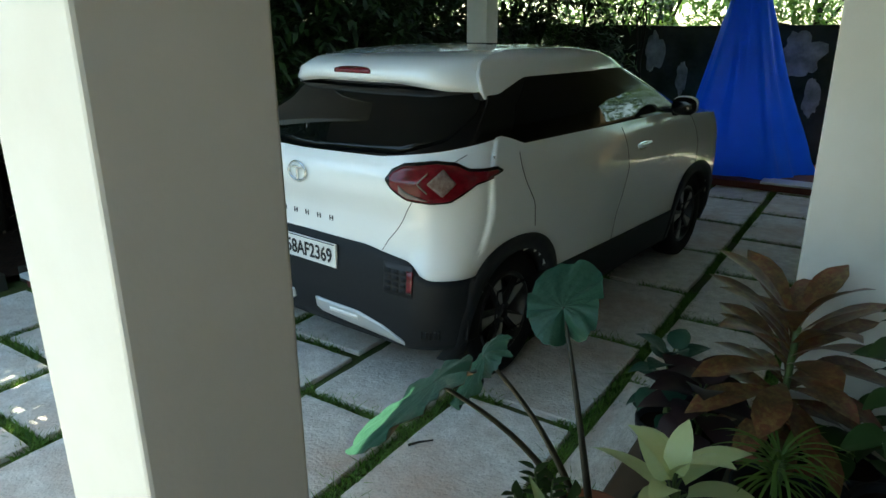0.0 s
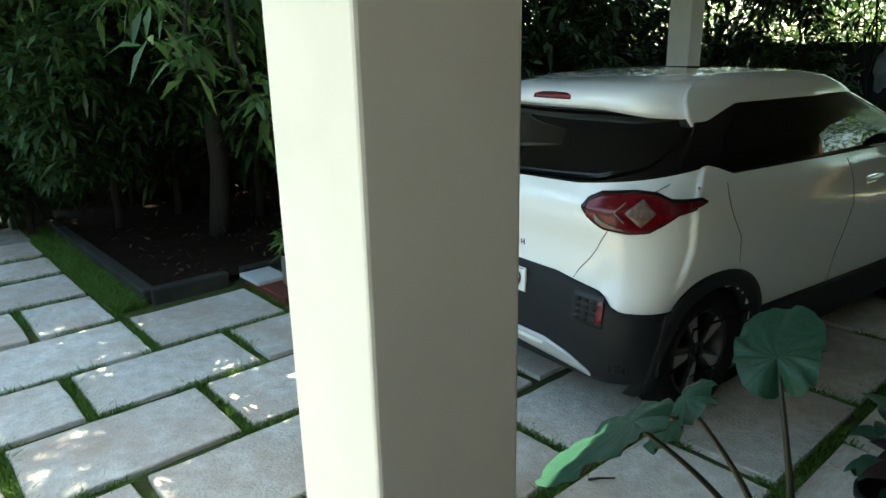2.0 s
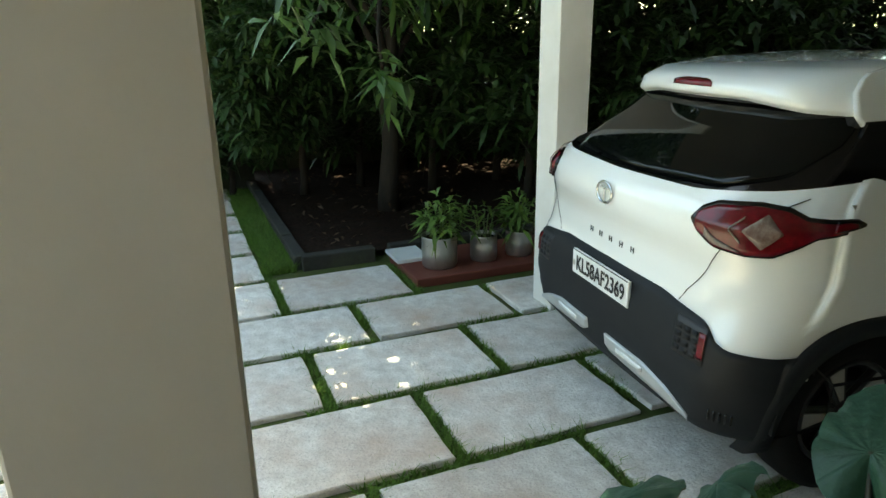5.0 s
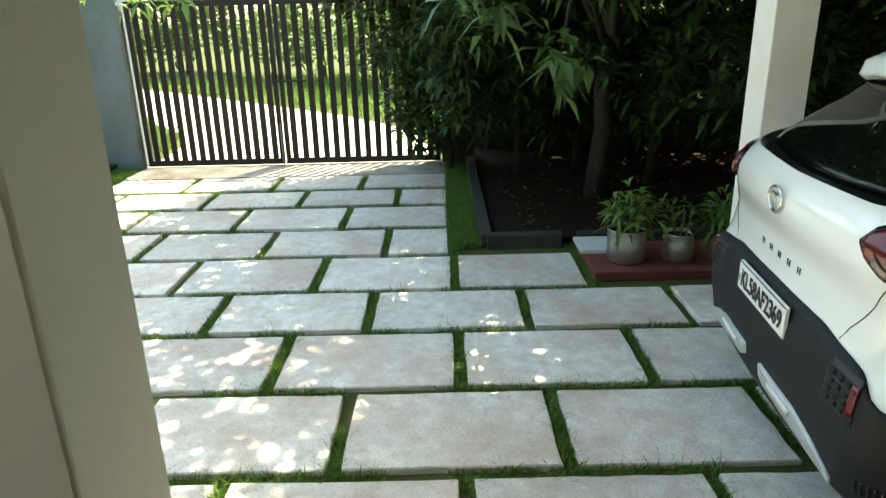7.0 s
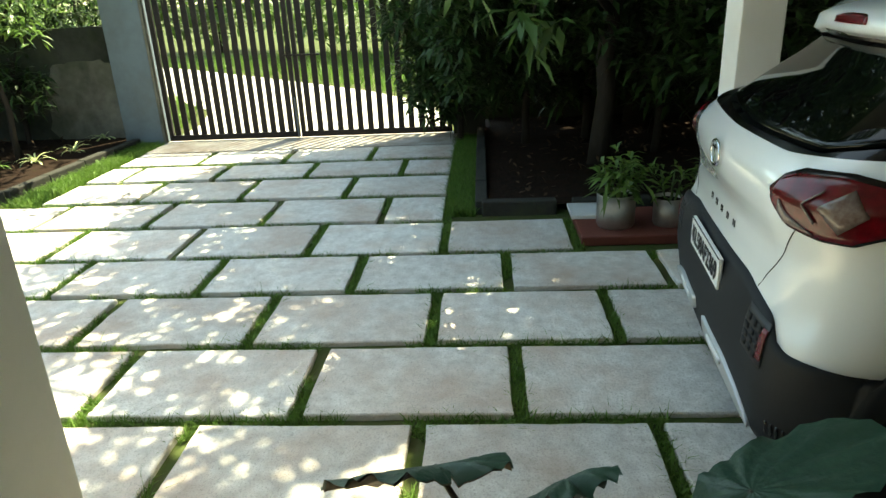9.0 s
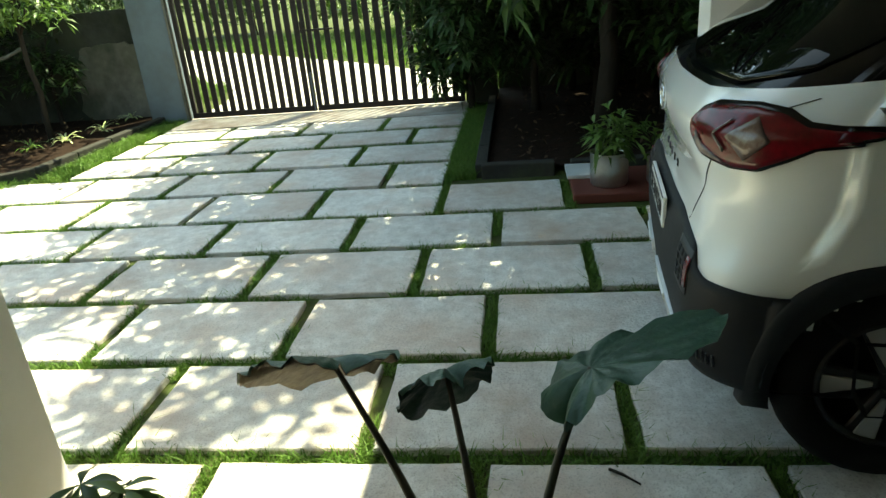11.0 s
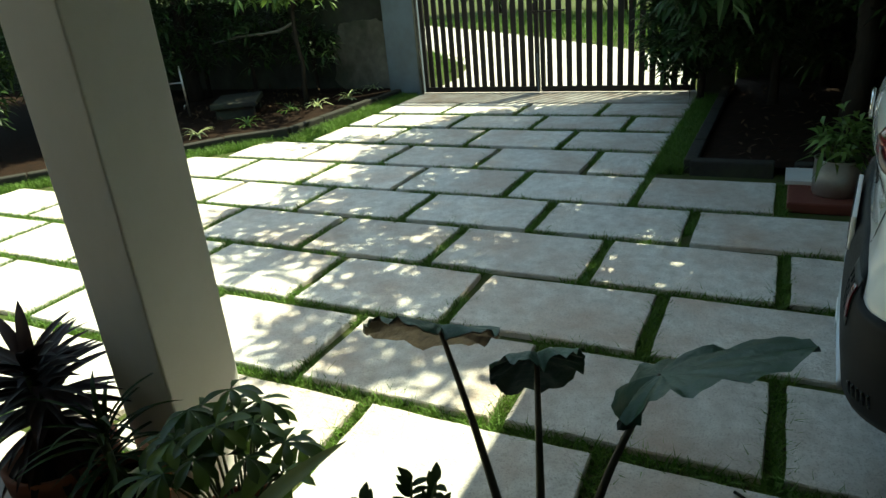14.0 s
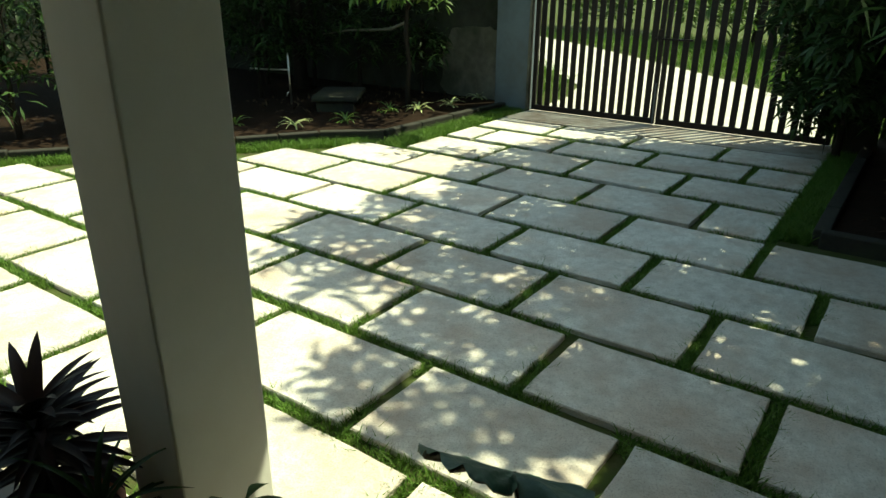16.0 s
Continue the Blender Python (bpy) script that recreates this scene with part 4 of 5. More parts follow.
def build_car():
    car = thing("car", (-2.318, 2.305, 0.0), -6.0, "white compact hatchback parked with its black-clad tail to the drive", "car")
    part("body", skin_mesh("body", LOWER, -S_END, S_END, 220, lambda s: 0.40, belt, 24, M_CARW, cut=in_arch), None, car, "glossy white painted body shell")
    # hood and shelf that close the shell
    verts, faces = [], []
    n = 60
    for i in range(n + 1):
        s = S_REAR + S_CORNER + 1.6 + (S_END - S_REAR - S_CORNER - 1.6) * i / n
        p = outline_point(LOWER, s, belt(s))
        for k in range(9):
            x = p.x * (1 - k / 4)
            verts.append((x, p.y, p.z + 0.05 * (1 - (x / max(p.x, 0.05)) ** 2) if p.x > 0.05 else p.z))
    for i in range(n):
        for k in range(8):
            faces.append((i * 9 + k, i * 9 + 9 + k, i * 9 + 10 + k, i * 9 + 1 + k))
    part("bonnet", mesh_from("bonnet", verts, faces, M_CARW), None, car)
    part("underbody", box_bm(-0.72, 0.72, 0.25, 3.6, 0.2, 0.45, 0.03), M_CLAD, car)
    part("cabin_shelf", box_bm(-0.79, 0.79, 0.3, 2.9, 1.08, 1.15, 0.01), M_GLOSSBLK, car)
    part("rear_bumper", skin_mesh("rear_bumper", LOWER, -1.24, 1.24, 90, lambda s: 0.30, bumper_top, 12, M_CLAD, off=0.008, cut=in_arch, thick=0.02), None, car, "textured black plastic rear bumper")
    for sg in (1, -1):
        part("sill_cladding", skin_mesh("sill_cladding", LOWER, sg * 1.24, sg * (S_END - 0.9), 90, lambda s: 0.22, bumper_top, 8, M_CLAD, off=0.010, cut=in_arch, thick=0.02), None, car)
    part("front_bumper", skin_mesh("front_bumper", LOWER, S_END - 0.9, S_END, 30, lambda s: 0.22, bumper_top, 8, M_CLAD, off=0.008, thick=0.02), None, car)
    part("front_bumper", skin_mesh("front_bumper", LOWER, -S_END, -S_END + 0.9, 30, lambda s: 0.22, bumper_top, 8, M_CLAD, off=0.008, thick=0.02), None, car)
    # arches: squared rings round the wheels
    for wy, wz in WHEELS:
        for sg in (1, -1):
            verts, faces = [], []
            n = 40
            for i in range(n + 1):
                t = math.pi * (-0.10 + 1.20 * i / n)
                c, s_ = math.cos(t), math.sin(t)
                e = (abs(c) ** 3.2 + abs(s_) ** 3.2) ** (-1 / 3.2)
                for r, dx in ((0.345 * (1 + (e - 1) * 0.15), -0.08), (0.345 * (1 + (e - 1) * 0.15), 0.012), (0.41 * (1 + (e - 1) * 0.5), 0.016), (0.418 * (1 + (e - 1) * 0.5), 0.004), (0.425 * (1 + (e - 1) * 0.5), -0.03)):
                    yy, zz = wy + r * c, max(0.19, wz + r * s_)
                    verts.append((sg * (flank_x(yy, zz) + dx), yy, zz))
            for i in range(n):
                for k in range(4):
                    faces.append((i * 5 + k, i * 5 + k + 1, i * 5 + 6 + k, i * 5 + 5 + k))
            part("wheel_arch", mesh_from("wheel_arch", verts, faces, M_CLAD), None, car, "matt black wheel arch trim")
            part("arch_liner", lathe_liner(sg, wy, wz), M_CLAD, car)
    # cabin: black pillars, panes and white roof
    top = lambda s: 1.51
    part("window_surround", skin_mesh("window_surround", CABIN, -S_END, S_END, 160, lambda s: 1.13, top, 10, M_GLOSSBLK, rc=0.22, fc=0.3, crown=0.10, taper=0.08), None, car, "gloss black window surround")
    ck = dict(rc=0.22, fc=0.3, crown=0.10, taper=0.08)
    part("rear_window", skin_mesh("rear_window", CABIN, -0.90, 0.90, 50, lambda s: table(abs(s), [(0, 1.165), (0.5, 1.18), (0.78, 1.23), (0.90, 1.33)], 1), lambda s: table(abs(s), [(0, 1.47), (0.6, 1.465), (0.90, 1.42)], 1), 10, M_GLASS, off=0.005, thick=0.006, **ck), None, car, "dark tinted rear window")
    for sg in (1, -1):
        part("rear_door_window", skin_mesh("rear_door_window", CABIN, sg * 1.42, sg * 2.268, 20, lambda s: table(abs(s), [(1.42, 1.23), (1.52, 1.185), (2.3, 1.19)], 1), lambda s: table(abs(s), [(1.42, 1.35), (1.62, 1.46), (2.3, 1.47)], 1), 8, M_GLASS, off=0.004, **ck), None, car, "dark tinted side window")
        part("front_door_window", skin_mesh("front_door_window", CABIN, sg * 2.272, sg * 3.25, 20, lambda s: 1.19, lambda s: table(abs(s), [(2.27, 1.47), (2.95, 1.45), (3.25, 1.26)], 1), 8, M_GLASS, off=0.004, **ck), None, car, "dark side window")
    part("windscreen", skin_mesh("windscreen", CABIN, S_END - 0.95, S_END, 20, lambda s: 1.16, lambda s: 1.46, 8, M_GLASS, off=0.004, **ck), None, car)
    part("windscreen", skin_mesh("windscreen", CABIN, -S_END, -S_END + 0.95, 20, lambda s: 1.16, lambda s: 1.46, 8, M_GLASS, off=0.004, **ck), None, car)
    zl = [1.455, 1.465, 1.475, 1.495, 1.52, 1.545, 1.565, 1.58, 1.595, 1.604, 1.612, 1.62]
    verts, faces = [], []
    ns = 150
    for j, z in enumerate(zl):
        for i in range(ns):
            s = -S_END + 2 * S_END * i / ns
            p = outline_point(ROOFT, s, z, rc=0.20, fc=0.3, crown=0.11, taper=0.09)
            a = abs(s)
            if 0.35 < a < 1.74 and z < 1.545:
                dip = (math.sin(math.pi * min(1.0, (a - 0.35) / 1.2) * 0.5) if a < 1.05 else (1.0 if a < 1.26 else 1 - (a - 1.26) / 0.48)) * (1.545 - z) / 0.09
                p.z -= 0.068 * dip
                p.y -= 0.022 * dip if a < 1.0 else 0.022 * dip * max(0.0, 1 - (a - 1.0) / 0.3)
                p.x += 0.046 * math.copysign(1, p.x) * dip * min(1.0, a / 0.9)
            verts.append(p)
    for j in range(len(zl) - 1):
        for i in range(ns):
            faces.append((j * ns + i, j * ns + (i + 1) % ns, (j + 1) * ns + (i + 1) % ns, (j + 1) * ns + i))
    faces.append(tuple(range((len(zl) - 1) * ns, len(zl) * ns)))
    part("roof", mesh_from("roof", verts, faces, M_CARW), None, car, "white roof with overhanging tail spoiler")
    part("spoiler_underside", skin_mesh("spoiler_underside", ROOFT, -1.0, 1.0, 40, lambda s: 1.445, lambda s: 1.456, 1, M_GLOSSBLK, rc=0.2, crown=0.11, off=-0.004, taper=0.09), None, car)
    # lamps
    part("brake_light", skin_mesh("brake_light", ROOFT, -0.16, 0.16, 16, lambda s: 1.498, lambda s: 1.53 - 0.012 * (abs(s) / 0.16) ** 4, 3, M_REDLENS, off=0.004, thick=0.01, rc=0.20, crown=0.11, taper=0.09), None, car, "narrow red high-level brake light")
    for sg in (1, -1):
        up = pl([(0.545, 1.09), (0.57, 1.13), (0.62, 1.155), (0.74, 1.165), (0.82, 1.155), (0.88, 1.127), (0.95, 1.12), (1.10, 1.118), (1.14, 1.10)])
        dn = pl([(0.545, 1.08), (0.57, 1.045), (0.63, 1.0), (0.72, 0.985), (0.80, 0.99), (0.86, 1.022), (0.92, 1.058), (1.10, 1.083), (1.14, 1.093)])
        tl = part("tail_light", skin_mesh("tail_light", LOWER, sg * 0.545, sg * 1.14, 48, lambda s: dn(abs(s)), lambda s: up(abs(s)), 8, M_GLOSSBLK, off=0.008, thick=0.02), None, car, "wraparound red tail light with dark rim")
        part("red_lens", skin_mesh("red_lens", LOWER, sg * 0.562, sg * 1.115, 44, lambda s: dn(abs(s)) + 0.010, lambda s: up(abs(s)) - 0.010, 8, M_REDLENS, off=0.017, thick=0.01), None, tl)
        part("clear_lens", skin_mesh("clear_lens", LOWER, sg * 0.715, sg * 0.825, 8, lambda s: 1.075 - 1.0 * (0.055 - abs(abs(s) - 0.77)) , lambda s: 1.08 + 1.0 * (0.055 - abs(abs(s) - 0.77)), 4, M_CLEAR, off=0.022, thick=0.008), None, tl, "clear reversing lens")
        part("indicator_lens", skin_mesh("indicator_lens", LOWER, sg * 0.60, sg * 0.71, 10, lambda s: dn(abs(s)) + 0.016, lambda s: dn(abs(s)) + 0.05 - 0.03 * (abs(s) - 0.60) / 0.11, 3, M_CLEAR, off=0.021, thick=0.006), None, tl, "pale indicator lens")
        part("light_bar", skin_mesh("light_bar", LOWER, sg * 0.675, sg * 0.712, 8, lambda s: 1.08 + 1.1 * (abs(s) - 0.675) - 0.004, lambda s: 1.08 + 1.1 * (abs(s) - 0.675) + 0.004, 2, M_CLEAR, off=0.024, thick=0.004), None, tl, "bright arrow-shaped lamp edge")
        part("light_bar", skin_mesh("light_bar", LOWER, sg * 0.675, sg * 0.712, 8, lambda s: 1.078 - 1.1 * (abs(s) - 0.675) - 0.004, lambda s: 1.078 - 1.1 * (abs(s) - 0.675) + 0.004, 2, M_CLEAR, off=0.024, thick=0.004), None, tl)
        rf = part("bumper_pod", skin_mesh("bumper_pod", LOWER, sg * 0.425, sg * 0.59, 12, lambda s: 0.57, lambda s: 0.71, 6, M_INK, off=0.010, thick=0.012), None, car, "black mesh pod with red reflector")
        part("reflector", skin_mesh("reflector", LOWER, sg * 0.535, sg * 0.582, 5, lambda s: 0.595, lambda s: 0.69, 5, M_REDLENS, off=0.014, thick=0.008), None, rf, "red bumper reflector")
        for a in range(3):
            for b in range(4):
                part("mesh_cell", skin_mesh("mesh_cell", LOWER, sg * (0.432 + 0.034 * a), sg * (0.458 + 0.034 * a), 2, lambda s, b=b: 0.585 + 0.028 * b, lambda s, b=b: 0.603 + 0.028 * b, 2, M_CLAD, off=0.0125, thick=0.004), None, rf)
        for k in range(5):
            part("vent_fin", skin_mesh("vent_fin", LOWER, sg * (0.66 + 0.03 * k), sg * (0.672 + 0.03 * k), 2, lambda s: 0.365, lambda s: 0.41, 3, M_GLOSSBLK, off=0.012, thick=0.012), None, car)
        # seams
        for pts in ([(1.26, 1.155), (1.30, 1.03), (1.38, 0.88), (1.42, 0.77)], [(2.27, 1.15), (2.28, 0.9), (2.22, 0.6), (2.21, 0.47)], [(3.26, 1.12), (3.30, 0.9), (3.26, 0.6)]):
            seam(car, [(sg * s, z) for s, z in pts])
        seam(car, [(sg * 0.86, 1.18), (sg * 0.81, 1.155)])
        seam(car, [(sg * 0.66, 1.005), (sg * 0.57, 0.91), (sg * 0.455, 0.80), (sg * 0.42, 0.752)])
        # mirror and handles
        mir = part("wing_mirror", ellipsoid_bm((sg * 0.93, 2.50, 1.215), (0.085, 0.05, 0.062)), M_CARW, car, "white and black door mirror", True)
        part("mirror_base", box_bm(*sorted((sg * 0.80, sg * 0.89)), 2.48, 2.56, 1.14, 1.19, 0.015), M_GLOSSBLK, mir)
        part("mirror_face", ellipsoid_bm((sg * 0.93, 2.477, 1.21), (0.083, 0.045, 0.060)), M_GLOSSBLK, mir, "", True)
        h = part("door_handle", box_bm(*sorted((sg * 0.876, sg * 0.905)), 1.90, 2.08, 1.005, 1.03, 0.010), M_CARW, car)
        part("handle_recess", box_bm(*sorted((sg * 0.86, sg * 0.882)), 1.92, 2.05, 0.98, 1.035, 0.010), M_CHROME, h)
        for wy, wz in WHEELS:
            wheel(car, sg, wy, wz)
    # skid plate
    for sg in (1, -1):
        sp = part("skid_plate", skin_mesh("skid_plate", LOWER, sg * 0.07, sg * 0.54, 30, lambda s: table(abs(s), [(0.07, 0.385), (0.10, 0.365), (0.36, 0.345), (0.54, 0.325)], 1), lambda s: table(abs(s), [(0.07, 0.435), (0.30, 0.43), (0.42, 0.395), (0.54, 0.335)], 1), 4, M_SKID, off=0.02, thick=0.02), None, car, "silver bumper skid plate")
        part("skid_insert", skin_mesh("skid_insert", LOWER, sg * 0.15, sg * 0.30, 10, lambda s: 0.388, lambda s: 0.408, 2, M_PLATE, off=0.026, thick=0.006), None, sp)
    # number plate and badges
    pl_ = part("number_plate", box_bm(-0.25, 0.25, -0.012, 0.004, 0.615, 0.735, 0.004), M_PLATE, car, "white number plate with black characters")
    pl_.matrix_local = pose(0, -0.018, 0, 0, 0, 0)
    text_part("plate_text", "KL58AF2369", 0.098, (0.012, -0.0155, 0.638), pl_, 0.43)
    for zz in (0.6175, 0.7325):
        part("plate_border", box_bm(-0.247, 0.247, -0.0145, -0.011, zz - 0.0015, zz + 0.0015), M_INK, pl_)
    part("hologram", box_bm(-0.243, -0.222, -0.0145, -0.011, 0.655, 0.68), M_STEEL, pl_)
    ring = bmesh.new()
    prof = []
    for i in range(36):
        a = 2 * math.pi * i / 36
        row = []
        for k in range(6):
            b = 2 * math.pi * k / 6
            r = 0.006 * math.cos(b)
            row.append(ring.verts.new(((0.062 + r) * math.cos(a), 0.006 * math.sin(b), (0.046 + r) * math.sin(a))))
        prof.append(row)
    for i in range(36):
        for k in range(6):
            ring.faces.new((prof[i][k], prof[(i + 1) % 36][k], prof[(i + 1) % 36][(k + 1) % 6], prof[i][(k + 1) % 6]))
    bd = part("badge", ring, M_CHROME, car, "oval chrome badge ring", True)
    bd.matrix_local = pose(0, -0.022, 1.06)
    part("badge_bar", box_bm(-0.034, 0.034, -0.005, 0.005, 0.016, 0.026, 0.002), M_CHROME, bd)
    part("badge_stem", box_bm(-0.006, 0.006, -0.005, 0.005, -0.04, 0.016, 0.002), M_CHROME, bd)
    for k in range(5):
        x = -0.175 + 0.0875 * k
        y = outline_point(LOWER, x, 0.845).y
        for x0, x1, z0, z1 in ((-0.011, -0.008, 0.833, 0.858), (0.008, 0.011, 0.833, 0.858), (-0.011, 0.011, 0.844, 0.847)):
            part("badge_stroke", box_bm(x + x0, x + x1, y - 0.004, y + 0.012, z0, z1), M_RIM, car)
    return car


def seam(car, pts):
    path = []
    for (s0, z0), (s1, z1) in zip(pts, pts[1:]):
        for k in range(6):
            path.append(outline_point(LOWER, s0 + (s1 - s0) * k / 6, z0 + (z1 - z0) * k / 6, off=0.0005))
    path.append(outline_point(LOWER, *pts[-1], off=0.0005))
    part("panel_gap", tube_mesh("panel_gap", path, [0.0019] * len(path), M_INK, 5), None, car)


def ellipsoid_bm(c, r):
    bm = bmesh.new()
    bmesh.ops.create_uvsphere(bm, u_segments=20, v_segments=12, radius=1, matrix=Matrix.LocRotScale(c, None, r))
    for v in bm.verts:
        d = (v.co - Vector(c))
        v.co = Vector(c) + Vector([math.copysign(abs(d[k] / r[k]) ** 0.75 * r[k], d[k]) for k in range(3)])
    return bm


def lathe_liner(sg, wy, wz):
    bm = bmesh.new()
    n = 24
    rows = [[bm.verts.new((sg * x, wy + 0.375 * math.cos(math.pi * i / n), wz + 0.375 * math.sin(math.pi * i / n))) for i in range(n + 1)] for x in (0.55, 0.86)]
    for i in range(n):
        bm.faces.new((rows[0][i], rows[0][i + 1], rows[1][i + 1], rows[1][i]))
    bm.faces.new(rows[0])
    return bm


def wheel(car, sg, wy, wz):
    w = part("wheel", spin_bm([(0.20, 0.66), (0.23, 0.665), (0.31, 0.665), (0.33, 0.69), (0.335, 0.72), (0.335, 0.80), (0.328, 0.835), (0.30, 0.853), (0.25, 0.852), (0.222, 0.842), (0.214, 0.825), (0.214, 0.70)], sg), M_TYRE, car, "black tyre on a dark alloy rim", True)
    w.matrix_local = pose(-0.025 * sg, wy, wz)
    part("rim", spin_bm([(0.214, 0.70), (0.218, 0.838), (0.205, 0.845), (0.196, 0.83), (0.19, 0.72), (0.02, 0.72)], sg), M_RIM, w, "", True)
    part("hub", spin_bm([(0.005, 0.812), (0.03, 0.81), (0.045, 0.80), (0.05, 0.74)], sg), M_RIM, w, "", True)
    for k in range(5):
        a = 2 * math.pi * k / 5 + 0.3
        for d in (-0.17, 0.17):
            bm = box_bm(0.79, 0.825, -0.017, 0.017, 0.035, 0.205, 0.006, 1)
            bmesh.ops.rotate(bm, verts=bm.verts, matrix=Matrix.Rotation(a + d, 3, "X"), cent=(0, 0, 0))
            if sg < 0:
                for v in bm.verts:
                    v.co.x *= -1
            part("spoke", bm, M_RIM, w)
        bm = box_bm(0.826, 0.833, -0.036, 0.036, 0.055, 0.207, 0.002, 1)
        for v in bm.verts:
            if v.co.z < 0.15:
                v.co.y *= 0.22
        bmesh.ops.rotate(bm, verts=bm.verts, matrix=Matrix.Rotation(a + 0.05, 3, "X"), cent=(0, 0, 0))
        if sg < 0:
            for v in bm.verts:
                v.co.x *= -1
        part("spoke_face", bm, M_RIMCUT, w, "machined bright spoke face")


def spin_bm(profile, sg, n=40):
    bm = bmesh.new()
    rows = [[bm.verts.new((sg * x, r * math.cos(2 * math.pi * i / n), r * math.sin(2 * math.pi * i / n))) for i in range(n)] for r, x in profile]
    for a, b in zip(rows, rows[1:]):
        for i in range(n):
            bm.faces.new((a[i], a[(i + 1) % n], b[(i + 1) % n], b[i]))
    return bm


def text_part(name, words, size, loc, parent, width):
    cu = bpy.data.curves.new(name, "FONT")
    cu.body, cu.size, cu.extrude, cu.offset = words, size, 0.0008, 0.0016
    tmp = bpy.data.objects.new(name, cu)
    scene.collection.objects.link(tmp)
    bpy.context.view_layer.update()
    me = bpy.data.meshes.new_from_object(tmp.evaluated_get(bpy.context.evaluated_depsgraph_get()))
    bpy.data.objects.remove(tmp)
    xs = [v.co.x for v in me.vertices]
    k = width / (max(xs) - min(xs))
    ys = [v.co.y for v in me.vertices]
    ky = 0.075 / (max(ys) - min(ys))
    mid = (max(xs) + min(xs)) / 2
    for v in me.vertices:
        v.co = Vector(((v.co.x - mid) * k, -v.co.z, (v.co.y - min(ys)) * ky))
    me.materials.clear()
    me.materials.append(M_INK)
    ob = part(name, me, None, parent, "black plate characters")
    ob.matrix_local = pose(*loc)
    return ob


build_car()


# ---------------- potted plants on the porch edge ----------------
SHAPES = {"lance": [0.05, 0.55, 0.9, 1.0, 0.85, 0.5, 0.02], "ovate": [0.15, 0.85, 1.0, 0.95, 0.75, 0.42, 0.02], "strap": [0.7, 0.95, 1.0, 0.95, 0.8, 0.5, 0.03], "obov": [0.08, 0.3, 0.6, 0.9, 1.0, 0.8, 0.05]}


def blade_mesh(name, L, W, material, shape="lance", droop=0.3, fold=0.25, wave=0.0, seed=0):
    """One leaf along +x from its stalk: folded on the midrib, drooping to the tip, with a wavy rim."""
    prof, verts, faces = SHAPES[shape], [], []
    n = 12
    ang, x, z = 0.0, 0.0, 0.0
    for i in range(n + 1):
        t = i / n
        k = t * 6
        a = int(min(k, 5))
        w = (prof[a] + (prof[a + 1] - prof[a]) * (k - a)) * W / 2
        for c in (-1, -0.5, 0, 0.5, 1):
            rim = wave * W * math.sin(t * 17 + seed + (2 if c > 0 else 0)) * abs(c) ** 2
            verts.append((x, w * c * math.cos(fold), z + w * abs(c) * math.sin(fold) + rim))
        ang -= droop / n * 1.6
        x += L / n * math.cos(ang)
        z += L / n * math.sin(ang)
    for i in range(n):
        for c in range(4):
            faces.append((i * 5 + c, i * 5 + 5 + c, i * 5 + 6 + c, i * 5 + 1 + c))
    return mesh_from(name, verts, faces, material)


def put_leaf(parent, me, at, yaw, pitch, roll=0.0, name="leaf", label=""):
    ob = part(name, me, None, parent, label)
    ob.matrix_local = Matrix.Translation(at) @ Euler((radians(roll), radians(-pitch), radians(yaw)), "XYZ").to_matrix().to_4x4()
    return ob


def pot(parent, r, h, material=M_TERRA):
    part("pot", lathe_bm([(r * 0.68, 0), (r * 0.72, 0.01), (r * 0.95, h * 0.82), (r * 1.06, h * 0.83), (r * 1.08, h), (r * 0.96, h), (r * 0.92, h - 0.03)], 26), material, parent, smooth=True)
    part("soil", lathe_bm([(r * 0.85, h - 0.06), (r * 0.9, h - 0.025)], 18), M_SOIL, parent)


def rosette(name, loc, n, L, W, material, shape, label, pitch=(20, 75), droop=0.7, fold=0.25, seed=0, h=0.24, r=0.12, rise=0.1, stalk=0.0, wave=0.0, potmat=M_TERRA, group="potted plants on the porch"):
    rr = random.Random(seed)
    p = thing(name, loc, 0, label, "potted plant", group)
    pot(p, r, h, potmat)
    part("stem", tube_mesh("stem", bend((0, 0, h - 0.05), (0.01, 0.0, h + rise)), [0.012] * 8, M_STEMG, 7), None, p)
    meshes = [blade_mesh("leaf", L * k, W * k, material, shape, droop * rr.uniform(0.7, 1.3), fold, wave, i) for i, k in enumerate((0.8, 0.95, 1.1))]
    for i in range(n):
        f_ = i / max(n - 1, 1)
        yaw = i * 137.5 + rr.uniform(-15, 15)
        pt = pitch[0] + (pitch[1] - pitch[0]) * f_ + rr.uniform(-6, 6)
        z = h + rise * (0.2 + 0.8 * f_)
        a = Vector((0, 0, z))
        if stalk:
            d = Euler((0, radians(-pt - 15), radians(yaw)), "XYZ").to_matrix() @ Vector((1, 0, 0))
            e = a + d * stalk
            part("leaf_stalk", tube_mesh("leaf_stalk", bend(a, e, (0, 0, 0.01)), [0.004] * 8, M_STEMG, 5), None, p)
            a = e
        put_leaf(p, rr.choice(meshes), a, yaw, pt, rr.uniform(-12, 12))
    return p


